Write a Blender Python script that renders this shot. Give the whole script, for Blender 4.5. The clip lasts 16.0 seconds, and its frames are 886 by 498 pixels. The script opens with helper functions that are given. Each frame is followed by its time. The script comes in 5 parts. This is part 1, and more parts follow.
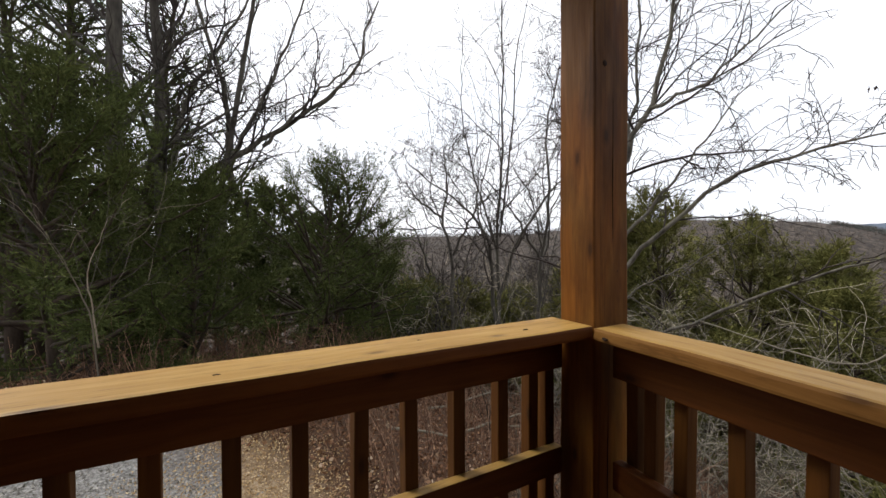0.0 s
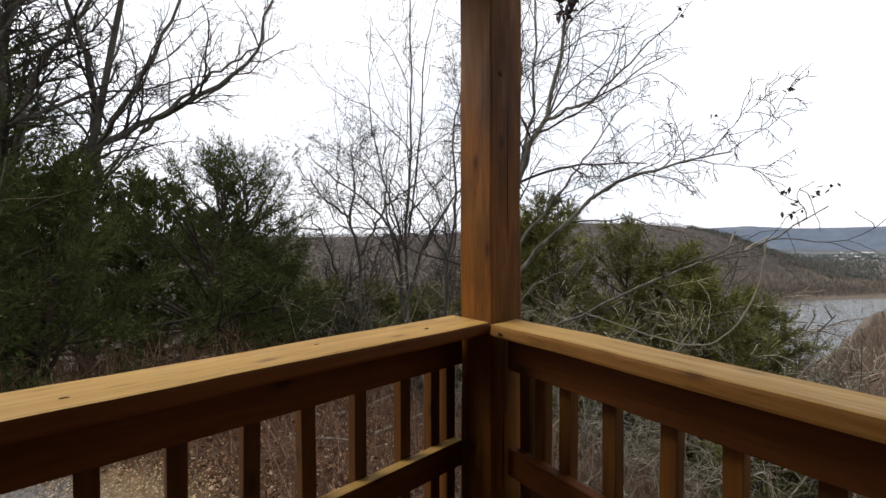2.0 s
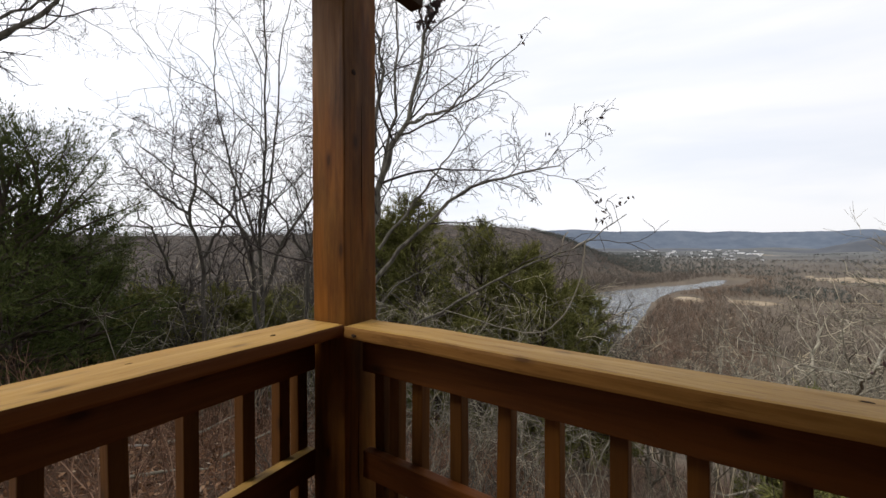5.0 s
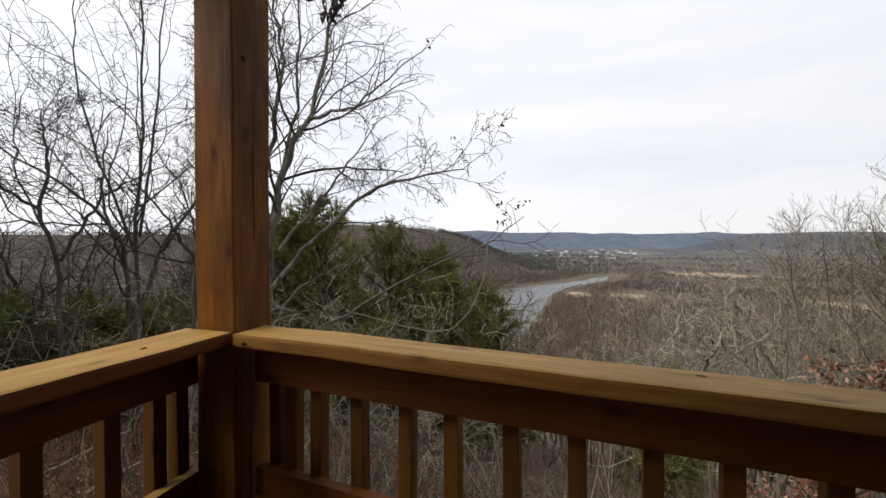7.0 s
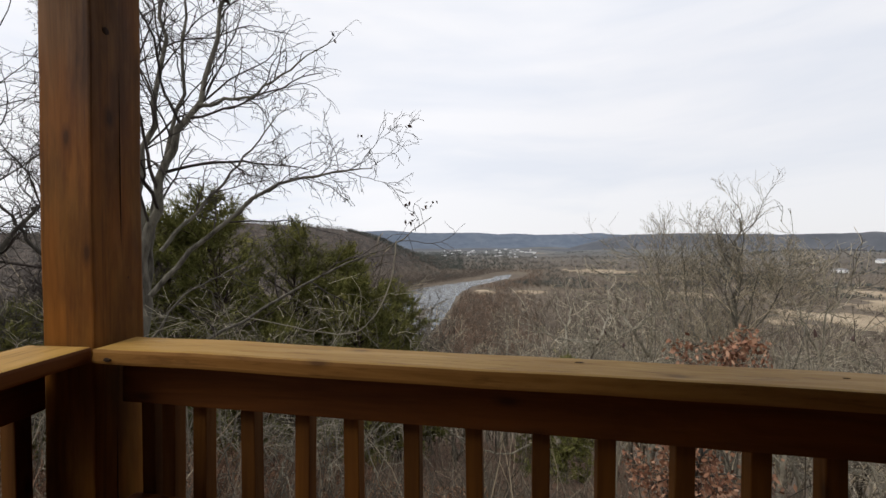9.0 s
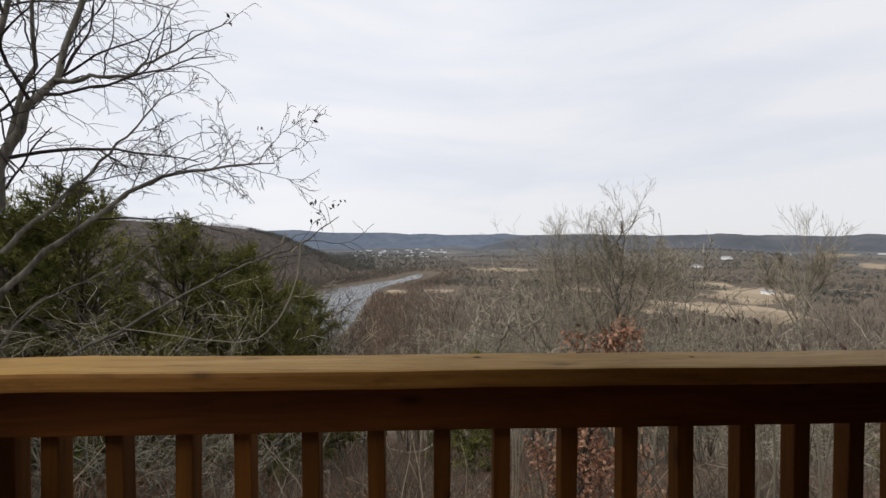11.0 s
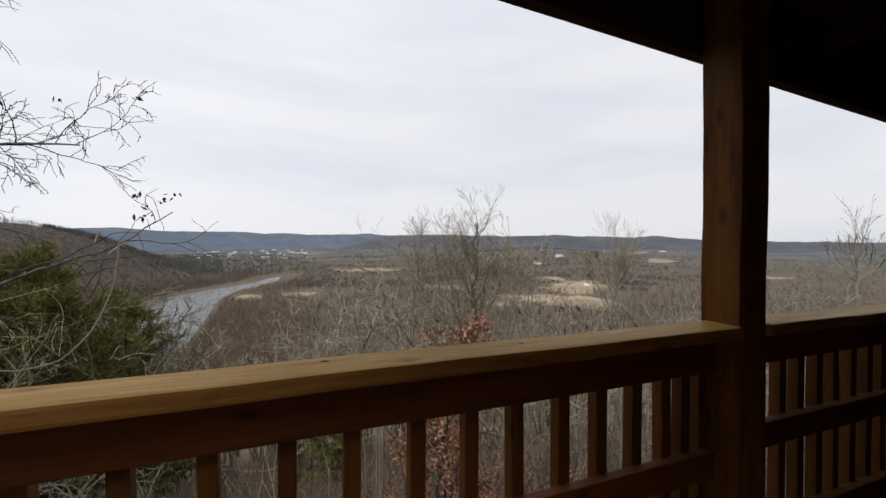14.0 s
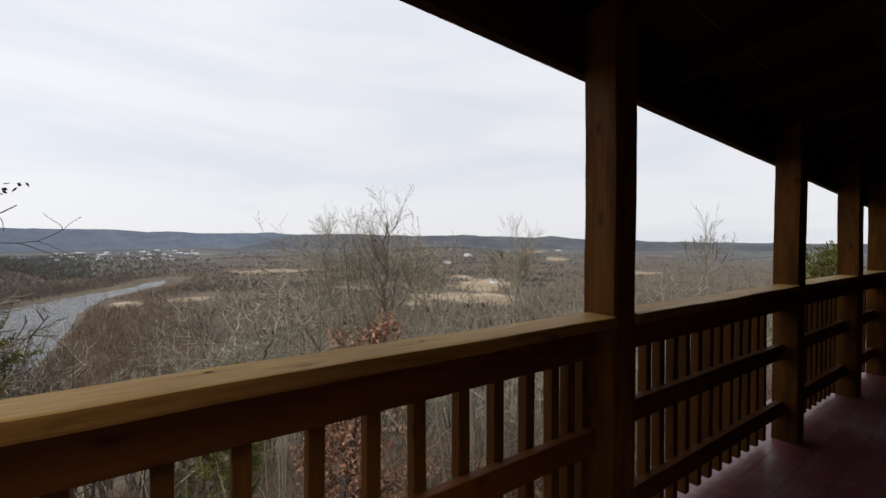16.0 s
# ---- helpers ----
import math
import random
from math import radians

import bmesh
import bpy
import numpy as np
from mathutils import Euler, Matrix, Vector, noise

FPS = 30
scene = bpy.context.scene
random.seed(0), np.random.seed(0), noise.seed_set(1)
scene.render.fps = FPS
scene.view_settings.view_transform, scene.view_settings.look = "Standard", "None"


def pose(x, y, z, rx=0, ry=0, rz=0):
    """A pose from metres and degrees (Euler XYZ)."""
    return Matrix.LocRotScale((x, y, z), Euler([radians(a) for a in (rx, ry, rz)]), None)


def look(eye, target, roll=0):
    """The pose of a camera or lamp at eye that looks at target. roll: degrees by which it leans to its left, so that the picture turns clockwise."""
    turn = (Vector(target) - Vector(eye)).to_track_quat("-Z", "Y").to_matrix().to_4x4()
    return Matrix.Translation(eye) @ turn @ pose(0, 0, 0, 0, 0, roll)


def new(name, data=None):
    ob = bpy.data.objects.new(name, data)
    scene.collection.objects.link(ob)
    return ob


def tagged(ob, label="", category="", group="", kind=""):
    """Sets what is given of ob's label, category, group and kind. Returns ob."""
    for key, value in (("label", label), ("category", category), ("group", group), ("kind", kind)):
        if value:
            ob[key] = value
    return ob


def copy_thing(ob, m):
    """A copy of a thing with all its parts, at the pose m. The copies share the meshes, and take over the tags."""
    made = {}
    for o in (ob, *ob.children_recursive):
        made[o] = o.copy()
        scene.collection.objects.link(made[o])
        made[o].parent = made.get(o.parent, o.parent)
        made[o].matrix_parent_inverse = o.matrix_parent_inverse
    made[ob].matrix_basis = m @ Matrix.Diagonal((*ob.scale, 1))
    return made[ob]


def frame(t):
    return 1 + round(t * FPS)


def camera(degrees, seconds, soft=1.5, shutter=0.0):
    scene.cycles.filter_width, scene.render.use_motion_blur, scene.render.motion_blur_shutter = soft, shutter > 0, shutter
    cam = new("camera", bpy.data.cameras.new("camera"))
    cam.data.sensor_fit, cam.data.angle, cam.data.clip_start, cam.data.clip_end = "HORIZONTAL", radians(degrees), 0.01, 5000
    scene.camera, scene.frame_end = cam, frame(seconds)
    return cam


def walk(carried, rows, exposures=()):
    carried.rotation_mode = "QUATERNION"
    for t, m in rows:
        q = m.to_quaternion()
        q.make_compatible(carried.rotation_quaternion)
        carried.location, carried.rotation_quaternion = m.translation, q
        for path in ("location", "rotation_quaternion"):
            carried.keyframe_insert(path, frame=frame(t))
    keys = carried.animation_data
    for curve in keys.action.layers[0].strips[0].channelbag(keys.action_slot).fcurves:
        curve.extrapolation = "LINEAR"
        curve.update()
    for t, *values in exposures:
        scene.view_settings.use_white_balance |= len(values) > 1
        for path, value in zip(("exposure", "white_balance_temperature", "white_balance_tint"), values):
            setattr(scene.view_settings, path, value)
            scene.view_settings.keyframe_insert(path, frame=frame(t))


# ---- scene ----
from collections import defaultdict

# camera: swings on a tripod, the lens a little ahead of the pivot
cam = camera(94.9, 16.0, soft=1.5)
PIVOT_R, EYE, TURN = 0.108, 1.167, 24.31
ROWS = [
    (0.0, 0.00, -1.08, 0.24), (0.5, 3.15, -1.08, 0.21), (1.0, 6.34, -1.07, 0.18), (1.5, 9.54, -1.06, 0.14),
    (2.0, 12.68, -1.06, 0.10), (2.5, 15.81, -1.06, 0.08), (3.0, 18.92, -1.06, 0.05), (3.5, 22.04, -1.05, 0.03),
    (4.0, 25.18, -1.05, 0.01), (6.5, 41.05, -0.96, -0.05), (7.0, 44.24, -0.95, -0.05), (7.5, 47.43, -0.95, -0.05),
    (8.0, 50.58, -0.94, -0.04), (8.5, 53.74, -0.94, -0.03), (9.0, 56.86, -0.93, -0.02), (11.5, 72.41, -0.93, -0.01),
    (12.0, 75.58, -0.93, 0.00), (12.5, 78.74, -0.92, 0.01), (13.0, 81.90, -0.92, 0.02), (13.5, 85.03, -0.92, 0.02),
    (14.0, 88.17, -0.91, 0.00), (14.5, 91.28, -0.91, 0.00), (15.0, 94.40, -0.92, -0.01), (15.5, 97.53, -0.94, -0.03),
    (16.0, 100.70, -0.96, -0.05),
]
path = []
for t, yaw, pitch, roll in ROWS:
    a = radians(yaw + TURN)
    path.append((t, pose(PIVOT_R * math.sin(a), PIVOT_R * math.cos(a), EYE, 90 + pitch, roll, -(yaw + TURN))))
walk(cam, path, [(0.0, 0.24, 6400, 10), (2.0, 0.15, 6400, 10), (4.0, 0.02, 6420, 10), (7.0, -0.06, 6480, 10), (9.0, -0.13, 6450, 10), (12.0, -0.24, 6400, 10), (16.0, -0.20, 6420, 10)])

# ---- light: a bright overcast sky, the sun hidden behind thin cloud ----
SUN_AZ, SUN_EL = -38.0, 43.0          # clockwise from +y
world = bpy.data.worlds.new("overcast_sky")
scene.world = world
world.use_nodes = True
wn, wl = world.node_tree.nodes, world.node_tree.links
wn.clear()
w_out = wn.new("ShaderNodeOutputWorld")
w_bg = wn.new("ShaderNodeBackground")
w_sky = wn.new("ShaderNodeTexSky")
w_sky.sky_type, w_sky.sun_disc = "NISHITA", False
w_sky.sun_elevation, w_sky.sun_rotation = radians(SUN_EL), radians(SUN_AZ)
w_co = wn.new("ShaderNodeTexCoord")


def wnode(kind, **sets):
    n = wn.new(kind)
    for k, v in sets.items():
        n.inputs[k].default_value = v
    return n


w_gain = wn.new("ShaderNodeVectorMath")
w_gain.operation = "SCALE"
w_gain.inputs[3].default_value = 0.10
wl.new(w_sky.outputs[0], w_gain.inputs[0])
# cloud sheet, stretched flat towards the horizon
w_map = wn.new("ShaderNodeMapping")
w_map.inputs["Scale"].default_value = (1.0, 1.0, 5.5)
wl.new(w_co.outputs["Generated"], w_map.inputs["Vector"])
w_noise = wnode("ShaderNodeTexNoise", Scale=1.7, Detail=5.0, Roughness=0.50, Distortion=0.3)
wl.new(w_map.outputs[0], w_noise.inputs["Vector"])
w_ramp = wn.new("ShaderNodeValToRGB")
w_ramp.color_ramp.elements[0].position, w_ramp.color_ramp.elements[0].color = 0.34, (0.855, 0.88, 0.945, 1)
w_ramp.color_ramp.elements[1].position, w_ramp.color_ramp.elements[1].color = 0.56, (0.975, 0.97, 0.995, 1)
wl.new(w_noise.outputs["Fac"], w_ramp.inputs[0])
# brighter towards the hidden sun
w_dot = wn.new("ShaderNodeVectorMath")
w_dot.operation = "DOT_PRODUCT"
sa, se = radians(SUN_AZ), radians(SUN_EL)
SUN_DIR = Vector((math.sin(sa) * math.cos(se), math.cos(sa) * math.cos(se), math.sin(se)))
w_dot.inputs[1].default_value = SUN_DIR
wl.new(w_co.outputs["Generated"], w_dot.inputs[0])
w_rng = wnode("ShaderNodeMapRange")
w_rng.inputs["From Min"].default_value, w_rng.inputs["From Max"].default_value = -0.75, -0.15
w_rng.inputs["To Min"].default_value, w_rng.inputs["To Max"].default_value = 0.845, 1.0
wl.new(w_dot.outputs["Value"], w_rng.inputs["Value"])
w_mul = wn.new("ShaderNodeVectorMath")
w_mul.operation = "SCALE"
wl.new(w_ramp.outputs[0], w_mul.inputs[0])
w_halo = wnode("ShaderNodeMapRange")
w_halo.inputs["From Min"].default_value, w_halo.inputs["From Max"].default_value = 0.40, 1.0
w_halo.inputs["To Min"].default_value, w_halo.inputs["To Max"].default_value = 0.0, 0.32
wl.new(w_dot.outputs["Value"], w_halo.inputs["Value"])
w_sum = wn.new("ShaderNodeMath")
w_sum.operation = "ADD"
wl.new(w_rng.outputs[0], w_sum.inputs[0])
wl.new(w_halo.outputs[0], w_sum.inputs[1])
wl.new(w_sum.outputs[0], w_mul.inputs[3])
w_mix = wn.new("ShaderNodeMix")
w_mix.data_type = "RGBA"
w_mix.inputs[0].default_value = 0.93
wl.new(w_gain.outputs[0], w_mix.inputs[6])
wl.new(w_mul.outputs[0], w_mix.inputs[7])
wl.new(w_mix.outputs[2], w_bg.inputs[0])
w_bg.inputs[1].default_value = 1.14
wl.new(w_bg.outputs[0], w_out.inputs[0])

sun = new("sun", bpy.data.lights.new("sun", "SUN"))
sun.data.energy, sun.data.angle, sun.data.color = 2.5, radians(25), (1.0, 0.97, 0.92)
sun.matrix_world = look(SUN_DIR * 50, (0, 0, 0))


# ---- materials ----
class Mat:
    """A node material with short ways to add nodes."""

    def __init__(self, name, rough=0.8, metal=0.0):
        self.m = bpy.data.materials.new(name)
        self.m.use_nodes = True
        self.t = self.m.node_tree
        self.b = self.t.nodes["Principled BSDF"]
        self.b.inputs["Roughness"].default_value = rough
        self.b.inputs["Metallic"].default_value = metal
        self.b.inputs["Specular IOR Level"].default_value = 0.3

    def add(self, kind, links=None, **sets):
        n = self.t.nodes.new(kind)
        for k, v in sets.items():
            n.inputs[k].default_value = v
        for k, v in (links or {}).items():
            self.t.links.new(v, n.inputs[k])
        return n

    def coords(self, scale=(1, 1, 1), which="Object", shift=None):
        c = self.add("ShaderNodeTexCoord")
        src = c.outputs[which]
        if shift is not None:
            v = self.add("ShaderNodeVectorMath", {0: src, 1: shift})
            src = v.outputs[0]
        return self.add("ShaderNodeMapping", {"Vector": src}, Scale=scale).outputs[0]

    def noise(self, vec, scale, detail=4.0, rough=0.55, dist=0.0):
        return self.add("ShaderNodeTexNoise", {"Vector": vec}, Scale=scale, Detail=detail, Roughness=rough, Distortion=dist).outputs["Fac"]

    def ramp(self, fac, stops):
        r = self.add("ShaderNodeValToRGB", {0: fac})
        e = r.color_ramp.elements
        while len(e) < len(stops):
            e.new(0.5)
        for el, (p, c) in zip(e, stops):
            el.position = p
            el.color = (*c, 1) if len(c) == 3 else c
        return r.outputs[0]

    def mix(self, fac, a, b, blend="MIX"):
        n = self.add("ShaderNodeMix")
        n.data_type, n.blend_type = "RGBA", blend
        for i, v in ((0, fac), (6, a), (7, b)):
            if isinstance(v, (int, float)):
                n.inputs[i].default_value = v
            elif isinstance(v, tuple):
                n.inputs[i].default_value = (*v, 1)
            else:
                self.t.links.new(v, n.inputs[i])
        return n.outputs[2]

    def math(self, op, a, b=0.0):
        n = self.add("ShaderNodeMath")
        n.operation = op
        for i, v in ((0, a), (1, b)):
            if isinstance(v, (int, float)):
                n.inputs[i].default_value = v
            else:
                self.t.links.new(v, n.inputs[i])
        return n.outputs[0]

    def random(self):
        return self.add("ShaderNodeObjectInfo").outputs["Random"]

    def island(self):
        return self.add("ShaderNodeNewGeometry").outputs["Random Per Island"]

    def colour(self, c):
        self.t.links.new(c, self.b.inputs["Base Color"])

    def rough(self, r):
        self.t.links.new(r, self.b.inputs["Roughness"])

    def bump(self, height, strength, distance=0.002):
        n = self.add("ShaderNodeBump", {"Height": height}, Strength=strength, Distance=distance)
        self.t.links.new(n.outputs[0], self.b.inputs["Normal"])


def wood_material(name, dark, mid, light, rough=0.62, knots=True, wear=0.0, blotch=0.0):
    """Stained softwood: the grain runs along the piece's own x axis."""
    m = Mat(name, rough)
    m.b.inputs["Specular IOR Level"].default_value = 0.14
    rnd = m.random()
    shift = m.add("ShaderNodeCombineXYZ", {"X": m.math("MULTIPLY", rnd, 37.0), "Y": m.math("MULTIPLY", rnd, 11.0), "Z": m.math("MULTIPLY", rnd, 23.0)}).outputs[0]
    v = m.coords((0.9, 9, 9), shift=shift)
    fine = m.coords((6, 150, 150), shift=shift)
    plain = m.coords((1, 1, 1), shift=shift)
    grain = m.noise(v, 2.2, 6.0, 0.6, 1.2)
    fibre = m.noise(fine, 1.0, 3.0, 0.6)
    patch = m.noise(plain, 3.0, 3.0)
    soft = lambda a, b, f: tuple(x + (y - x) * f for x, y in zip(a, b))
    col = m.ramp(grain, [(0.22, soft(mid, dark, 0.7)), (0.50, mid), (0.80, soft(mid, light, 0.7))])
    col = m.mix(0.14, col, m.ramp(fibre, [(0.3, dark), (0.7, light)]), "MIX")
    tint = m.ramp(rnd, [(0.0, (0.80, 0.78, 0.76)), (1.0, (1.12, 1.06, 1.0))])
    col = m.mix(1.0, col, tint, "MULTIPLY")
    col = m.mix(m.math("MULTIPLY", m.ramp(patch, [(0.35, (0, 0, 0)), (0.7, (1, 1, 1))]), 0.35), col, m.mix(1.0, col, (0.62, 0.55, 0.50), "MULTIPLY"))
    if knots:
        sep = m.add("ShaderNodeSeparateXYZ", {0: plain})
        flat = m.add("ShaderNodeCombineXYZ", {"X": m.math("MULTIPLY", sep.outputs[0], 3.0), "Y": m.math("MULTIPLY", m.math("ADD", sep.outputs[1], sep.outputs[2]), 7.0)})
        vo = m.add("ShaderNodeTexVoronoi", {"Vector": flat.outputs[0]}, Scale=1.0)
        vo.voronoi_dimensions = "2D"
        k = m.ramp(vo.outputs["Distance"], [(0.035, (1, 1, 1)), (0.07, (0.45, 0.45, 0.45)), (0.13, (0, 0, 0))])
        some = m.add("ShaderNodeSeparateColor", {0: vo.outputs["Color"]}).outputs[0]
        k = m.math("MULTIPLY", k, m.math("GREATER_THAN", some, 0.45))
        col = m.mix(m.math("MULTIPLY", k, 0.75), col, (dark[0] * 0.45, dark[1] * 0.4, dark[2] * 0.4))
    if wear:
        w = m.noise(m.coords((1.2, 8, 8), shift=shift), 2.6, 5.0, 0.65)
        col = m.mix(m.math("MULTIPLY", m.ramp(w, [(0.5, (0, 0, 0)), (0.68, (1, 1, 1))]), wear), col, (light[0] * 1.25, light[1] * 1.3, light[2] * 1.5))
        fleck = m.noise(m.coords((7, 60, 60), shift=shift), 1.0, 4.0, 0.7)
        col = m.mix(m.math("MULTIPLY", m.ramp(fleck, [(0.55, (0, 0, 0)), (0.66, (1, 1, 1))]), 0.55), col, m.mix(1.0, col, (0.45, 0.38, 0.32), "MULTIPLY"))
    if blotch:
        stain = m.noise(m.coords((1.1, 5, 5), shift=shift), 1.9, 5.0, 0.62)
        col = m.mix(m.math("MULTIPLY", m.ramp(stain, [(0.44, (0, 0, 0)), (0.64, (1, 1, 1))]), blotch), col, m.mix(1.0, col, (0.36, 0.29, 0.24), "MULTIPLY"))
        glow = m.noise(m.coords((1.6, 6, 6)), 1.3, 3.0, 0.55)
        col = m.mix(m.math("MULTIPLY", m.ramp(glow, [(0.50, (0, 0, 0)), (0.66, (1, 1, 1))]), 0.7), col, m.mix(1.0, col, (1.30, 1.10, 0.80), "MULTIPLY"))
        streak = m.noise(m.coords((1.4, 55, 55), shift=shift), 1.0, 3.0, 0.5)
        col = m.mix(m.math("MULTIPLY", m.ramp(streak, [(0.62, (0, 0, 0)), (0.70, (1, 1, 1))]), 0.35), col, (dark[0] * 0.6, dark[1] * 0.5, dark[2] * 0.5))
    m.colour(col)
    m.rough(m.ramp(grain, [(0.3, (rough + 0.1,) * 3), (0.7, (rough - 0.1,) * 3)]))
    m.bump(m.mix(0.5, grain, fibre), 0.45, 0.0015)
    return m.m


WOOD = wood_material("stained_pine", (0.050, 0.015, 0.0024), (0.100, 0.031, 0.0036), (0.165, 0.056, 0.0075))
# posts: the same stained pine, made brighter to read as lit, with blotches
POSTWOOD = wood_material("lit_stained_post_pine", (0.070, 0.026, 0.0036), (0.138, 0.058, 0.0075), (0.215, 0.098, 0.016), 0.62, True, 0.0, 0.75)
# balusters: their own pine tone, darker than the posts
BALWOOD = wood_material("dark_baluster_pine", (0.048, 0.017, 0.003), (0.092, 0.035, 0.005), (0.15, 0.062, 0.010))
# cap tops: weathered pine, made paler still to carry the light on them
CAPWOOD = wood_material("weathered_lit_cap_pine", (0.27, 0.150, 0.036), (0.39, 0.235, 0.062), (0.50, 0.325, 0.10), 0.55, True, 0.30)
# cap edges: a tone between lit top and shaded rail, in colour
CAPEDGE = wood_material("half_lit_cap_edge_pine", (0.13, 0.056, 0.011), (0.24, 0.115, 0.026), (0.36, 0.19, 0.05), 0.6, True, 0.2)
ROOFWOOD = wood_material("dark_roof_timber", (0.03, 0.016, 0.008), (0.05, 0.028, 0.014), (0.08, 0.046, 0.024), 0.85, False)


def paint_floor():
    m = Mat("worn_red_deck_paint", 0.38)
    m.b.inputs["Specular IOR Level"].default_value = 0.5
    v = m.coords((1, 1, 1))
    big = m.noise(v, 1.1, 6.0, 0.65)
    small = m.noise(v, 22.0, 4.0, 0.6)
    c = m.ramp(big, [(0.3, (0.105, 0.020, 0.022)), (0.50, (0.175, 0.046, 0.048)), (0.68, (0.26, 0.165, 0.16))])
    c = m.mix(m.math("MULTIPLY", m.ramp(small, [(0.5, (0, 0, 0)), (0.7, (1, 1, 1))]), 0.5), c, (0.23, 0.17, 0.155))
    m.colour(c)
    m.bump(small, 0.3, 0.002)
    return m.m


FLOOR = paint_floor()


def bark_material(name, dark, light, scale=9.0):
    m = Mat(name, 0.9)
    v = m.coords((1, 1, 0.25))
    n1 = m.noise(v, scale, 5.0, 0.65)
    n2 = m.noise(m.coords((1, 1, 1)), 0.9, 3.0)
    c = m.ramp(n1, [(0.3, dark), (0.68, light)])
    c = m.mix(m.math("MULTIPLY", m.ramp(n2, [(0.52, (0, 0, 0)), (0.7, (1, 1, 1))]), 0.55), c, (light[0] * 1.35, light[1] * 1.4, light[2] * 1.35))
    m.colour(c)
    m.bump(n1, 0.6, 0.01)
    return m.m


BARK = bark_material("grey_oak_bark", (0.018, 0.015, 0.012), (0.088, 0.078, 0.062))
BARK_MID = bark_material("lichened_bark", (0.034, 0.029, 0.022), (0.165, 0.150, 0.118), 16.0)
BARK_PALE = bark_material("pale_winter_bark", (0.085, 0.075, 0.056), (0.30, 0.27, 0.205))
BARK_CEDAR = bark_material("cedar_bark", (0.022, 0.015, 0.010), (0.072, 0.052, 0.037))


def twig_material(name, a, b, pale=0.5):
    """Stems from dark to pale; pale: the share of the pale ones."""
    m = Mat(name, 0.85)
    low = tuple(x + (y - x) * 0.22 for x, y in zip(a, b))
    m.colour(m.ramp(m.island(), [(0.0, a), (1 - pale, low), (1.0, b)]))
    return m.m


TWIG = twig_material("dark_twig", (0.026, 0.020, 0.016), (0.070, 0.055, 0.046))
TWIG_PALE = twig_material("pale_grey_twig", (0.06, 0.051, 0.037), (0.50, 0.44, 0.325), 0.5)
TWIG_RED = twig_material("red_brown_brush_stalk", (0.090, 0.045, 0.026), (0.34, 0.205, 0.128))


def leaf_material(name, stops, trans=0.15):
    m = Mat(name, 0.75)
    m.colour(m.ramp(m.island(), stops))
    m.b.inputs["Subsurface Weight"].default_value = 0.0
    m.b.inputs["Transmission Weight"].default_value = 0.0
    return m.m


def cedar_material(name, dark, mid, light):
    m = Mat(name, 1.0)
    m.b.inputs["Specular IOR Level"].default_value = 0.05
    v = m.coords((1, 1, 1))
    n = m.noise(v, 1.6, 5.0, 0.65)
    f = m.math("ADD", m.math("MULTIPLY", n, 0.75), m.math("MULTIPLY", m.island(), 0.25))
    m.colour(m.ramp(f, [(0.3, dark), (0.5, mid), (0.72, light)]))
    return m.m


CEDAR = cedar_material("dark_cedar_foliage", (0.033, 0.044, 0.014), (0.070, 0.085, 0.027), (0.135, 0.15, 0.049))
CEDAR_OLIVE = cedar_material("olive_cedar_foliage", (0.050, 0.054, 0.017), (0.118, 0.118, 0.036), (0.21, 0.19, 0.062))
OAKLEAF = leaf_material("dry_oak_leaf", [(0.0, (0.12, 0.048, 0.026)), (0.5, (0.215, 0.10, 0.055)), (1.0, (0.34, 0.20, 0.125))])
LITTER = leaf_material("dead_leaf_litter", [(0.0, (0.085, 0.038, 0.016)), (0.6, (0.22, 0.108, 0.052)), (0.9, (0.36, 0.21, 0.115)), (1.0, (0.55, 0.43, 0.30))])
CHIPS = leaf_material("pale_wood_chip", [(0.0, (0.28, 0.165, 0.065)), (0.6, (0.56, 0.38, 0.18)), (1.0, (0.76, 0.60, 0.36))])
STONES = leaf_material("grey_gravel_stone", [(0.0, (0.11, 0.100, 0.082)), (0.6, (0.31, 0.285, 0.24)), (1.0, (0.60, 0.56, 0.49))])
WOODS = leaf_material("winter_woods", [(0.0, (0.036, 0.028, 0.021)), (0.6, (0.092, 0.071, 0.053)), (1.0, (0.30, 0.245, 0.185))])
WOODS_RIDGE = leaf_material("dark_winter_woods", [(0.0, (0.040, 0.031, 0.025)), (0.5, (0.076, 0.059, 0.048)), (1.0, (0.135, 0.108, 0.086))])
WOODS_BANK = leaf_material("red_brown_bank_woods", [(0.0, (0.050, 0.030, 0.020)), (0.6, (0.120, 0.076, 0.050)), (1.0, (0.30, 0.205, 0.14))])
TWIG_TAN = twig_material("tan_twig", (0.036, 0.027, 0.018), (0.42, 0.345, 0.235), 0.4)
TWIG_FINE = twig_material("fine_tan_twig", (0.095, 0.079, 0.054), (0.43, 0.365, 0.25))
TWIG_MID = twig_material("grey_brown_twig", (0.045, 0.037, 0.028), (0.24, 0.20, 0.145))
# far evergreens lightened and greyed, so the colour carries some distance haze
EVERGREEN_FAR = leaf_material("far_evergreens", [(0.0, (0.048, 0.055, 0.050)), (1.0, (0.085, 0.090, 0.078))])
PODS = leaf_material("black_brown_seed_head", [(0.0, (0.02, 0.012, 0.010)), (1.0, (0.055, 0.03, 0.024))])


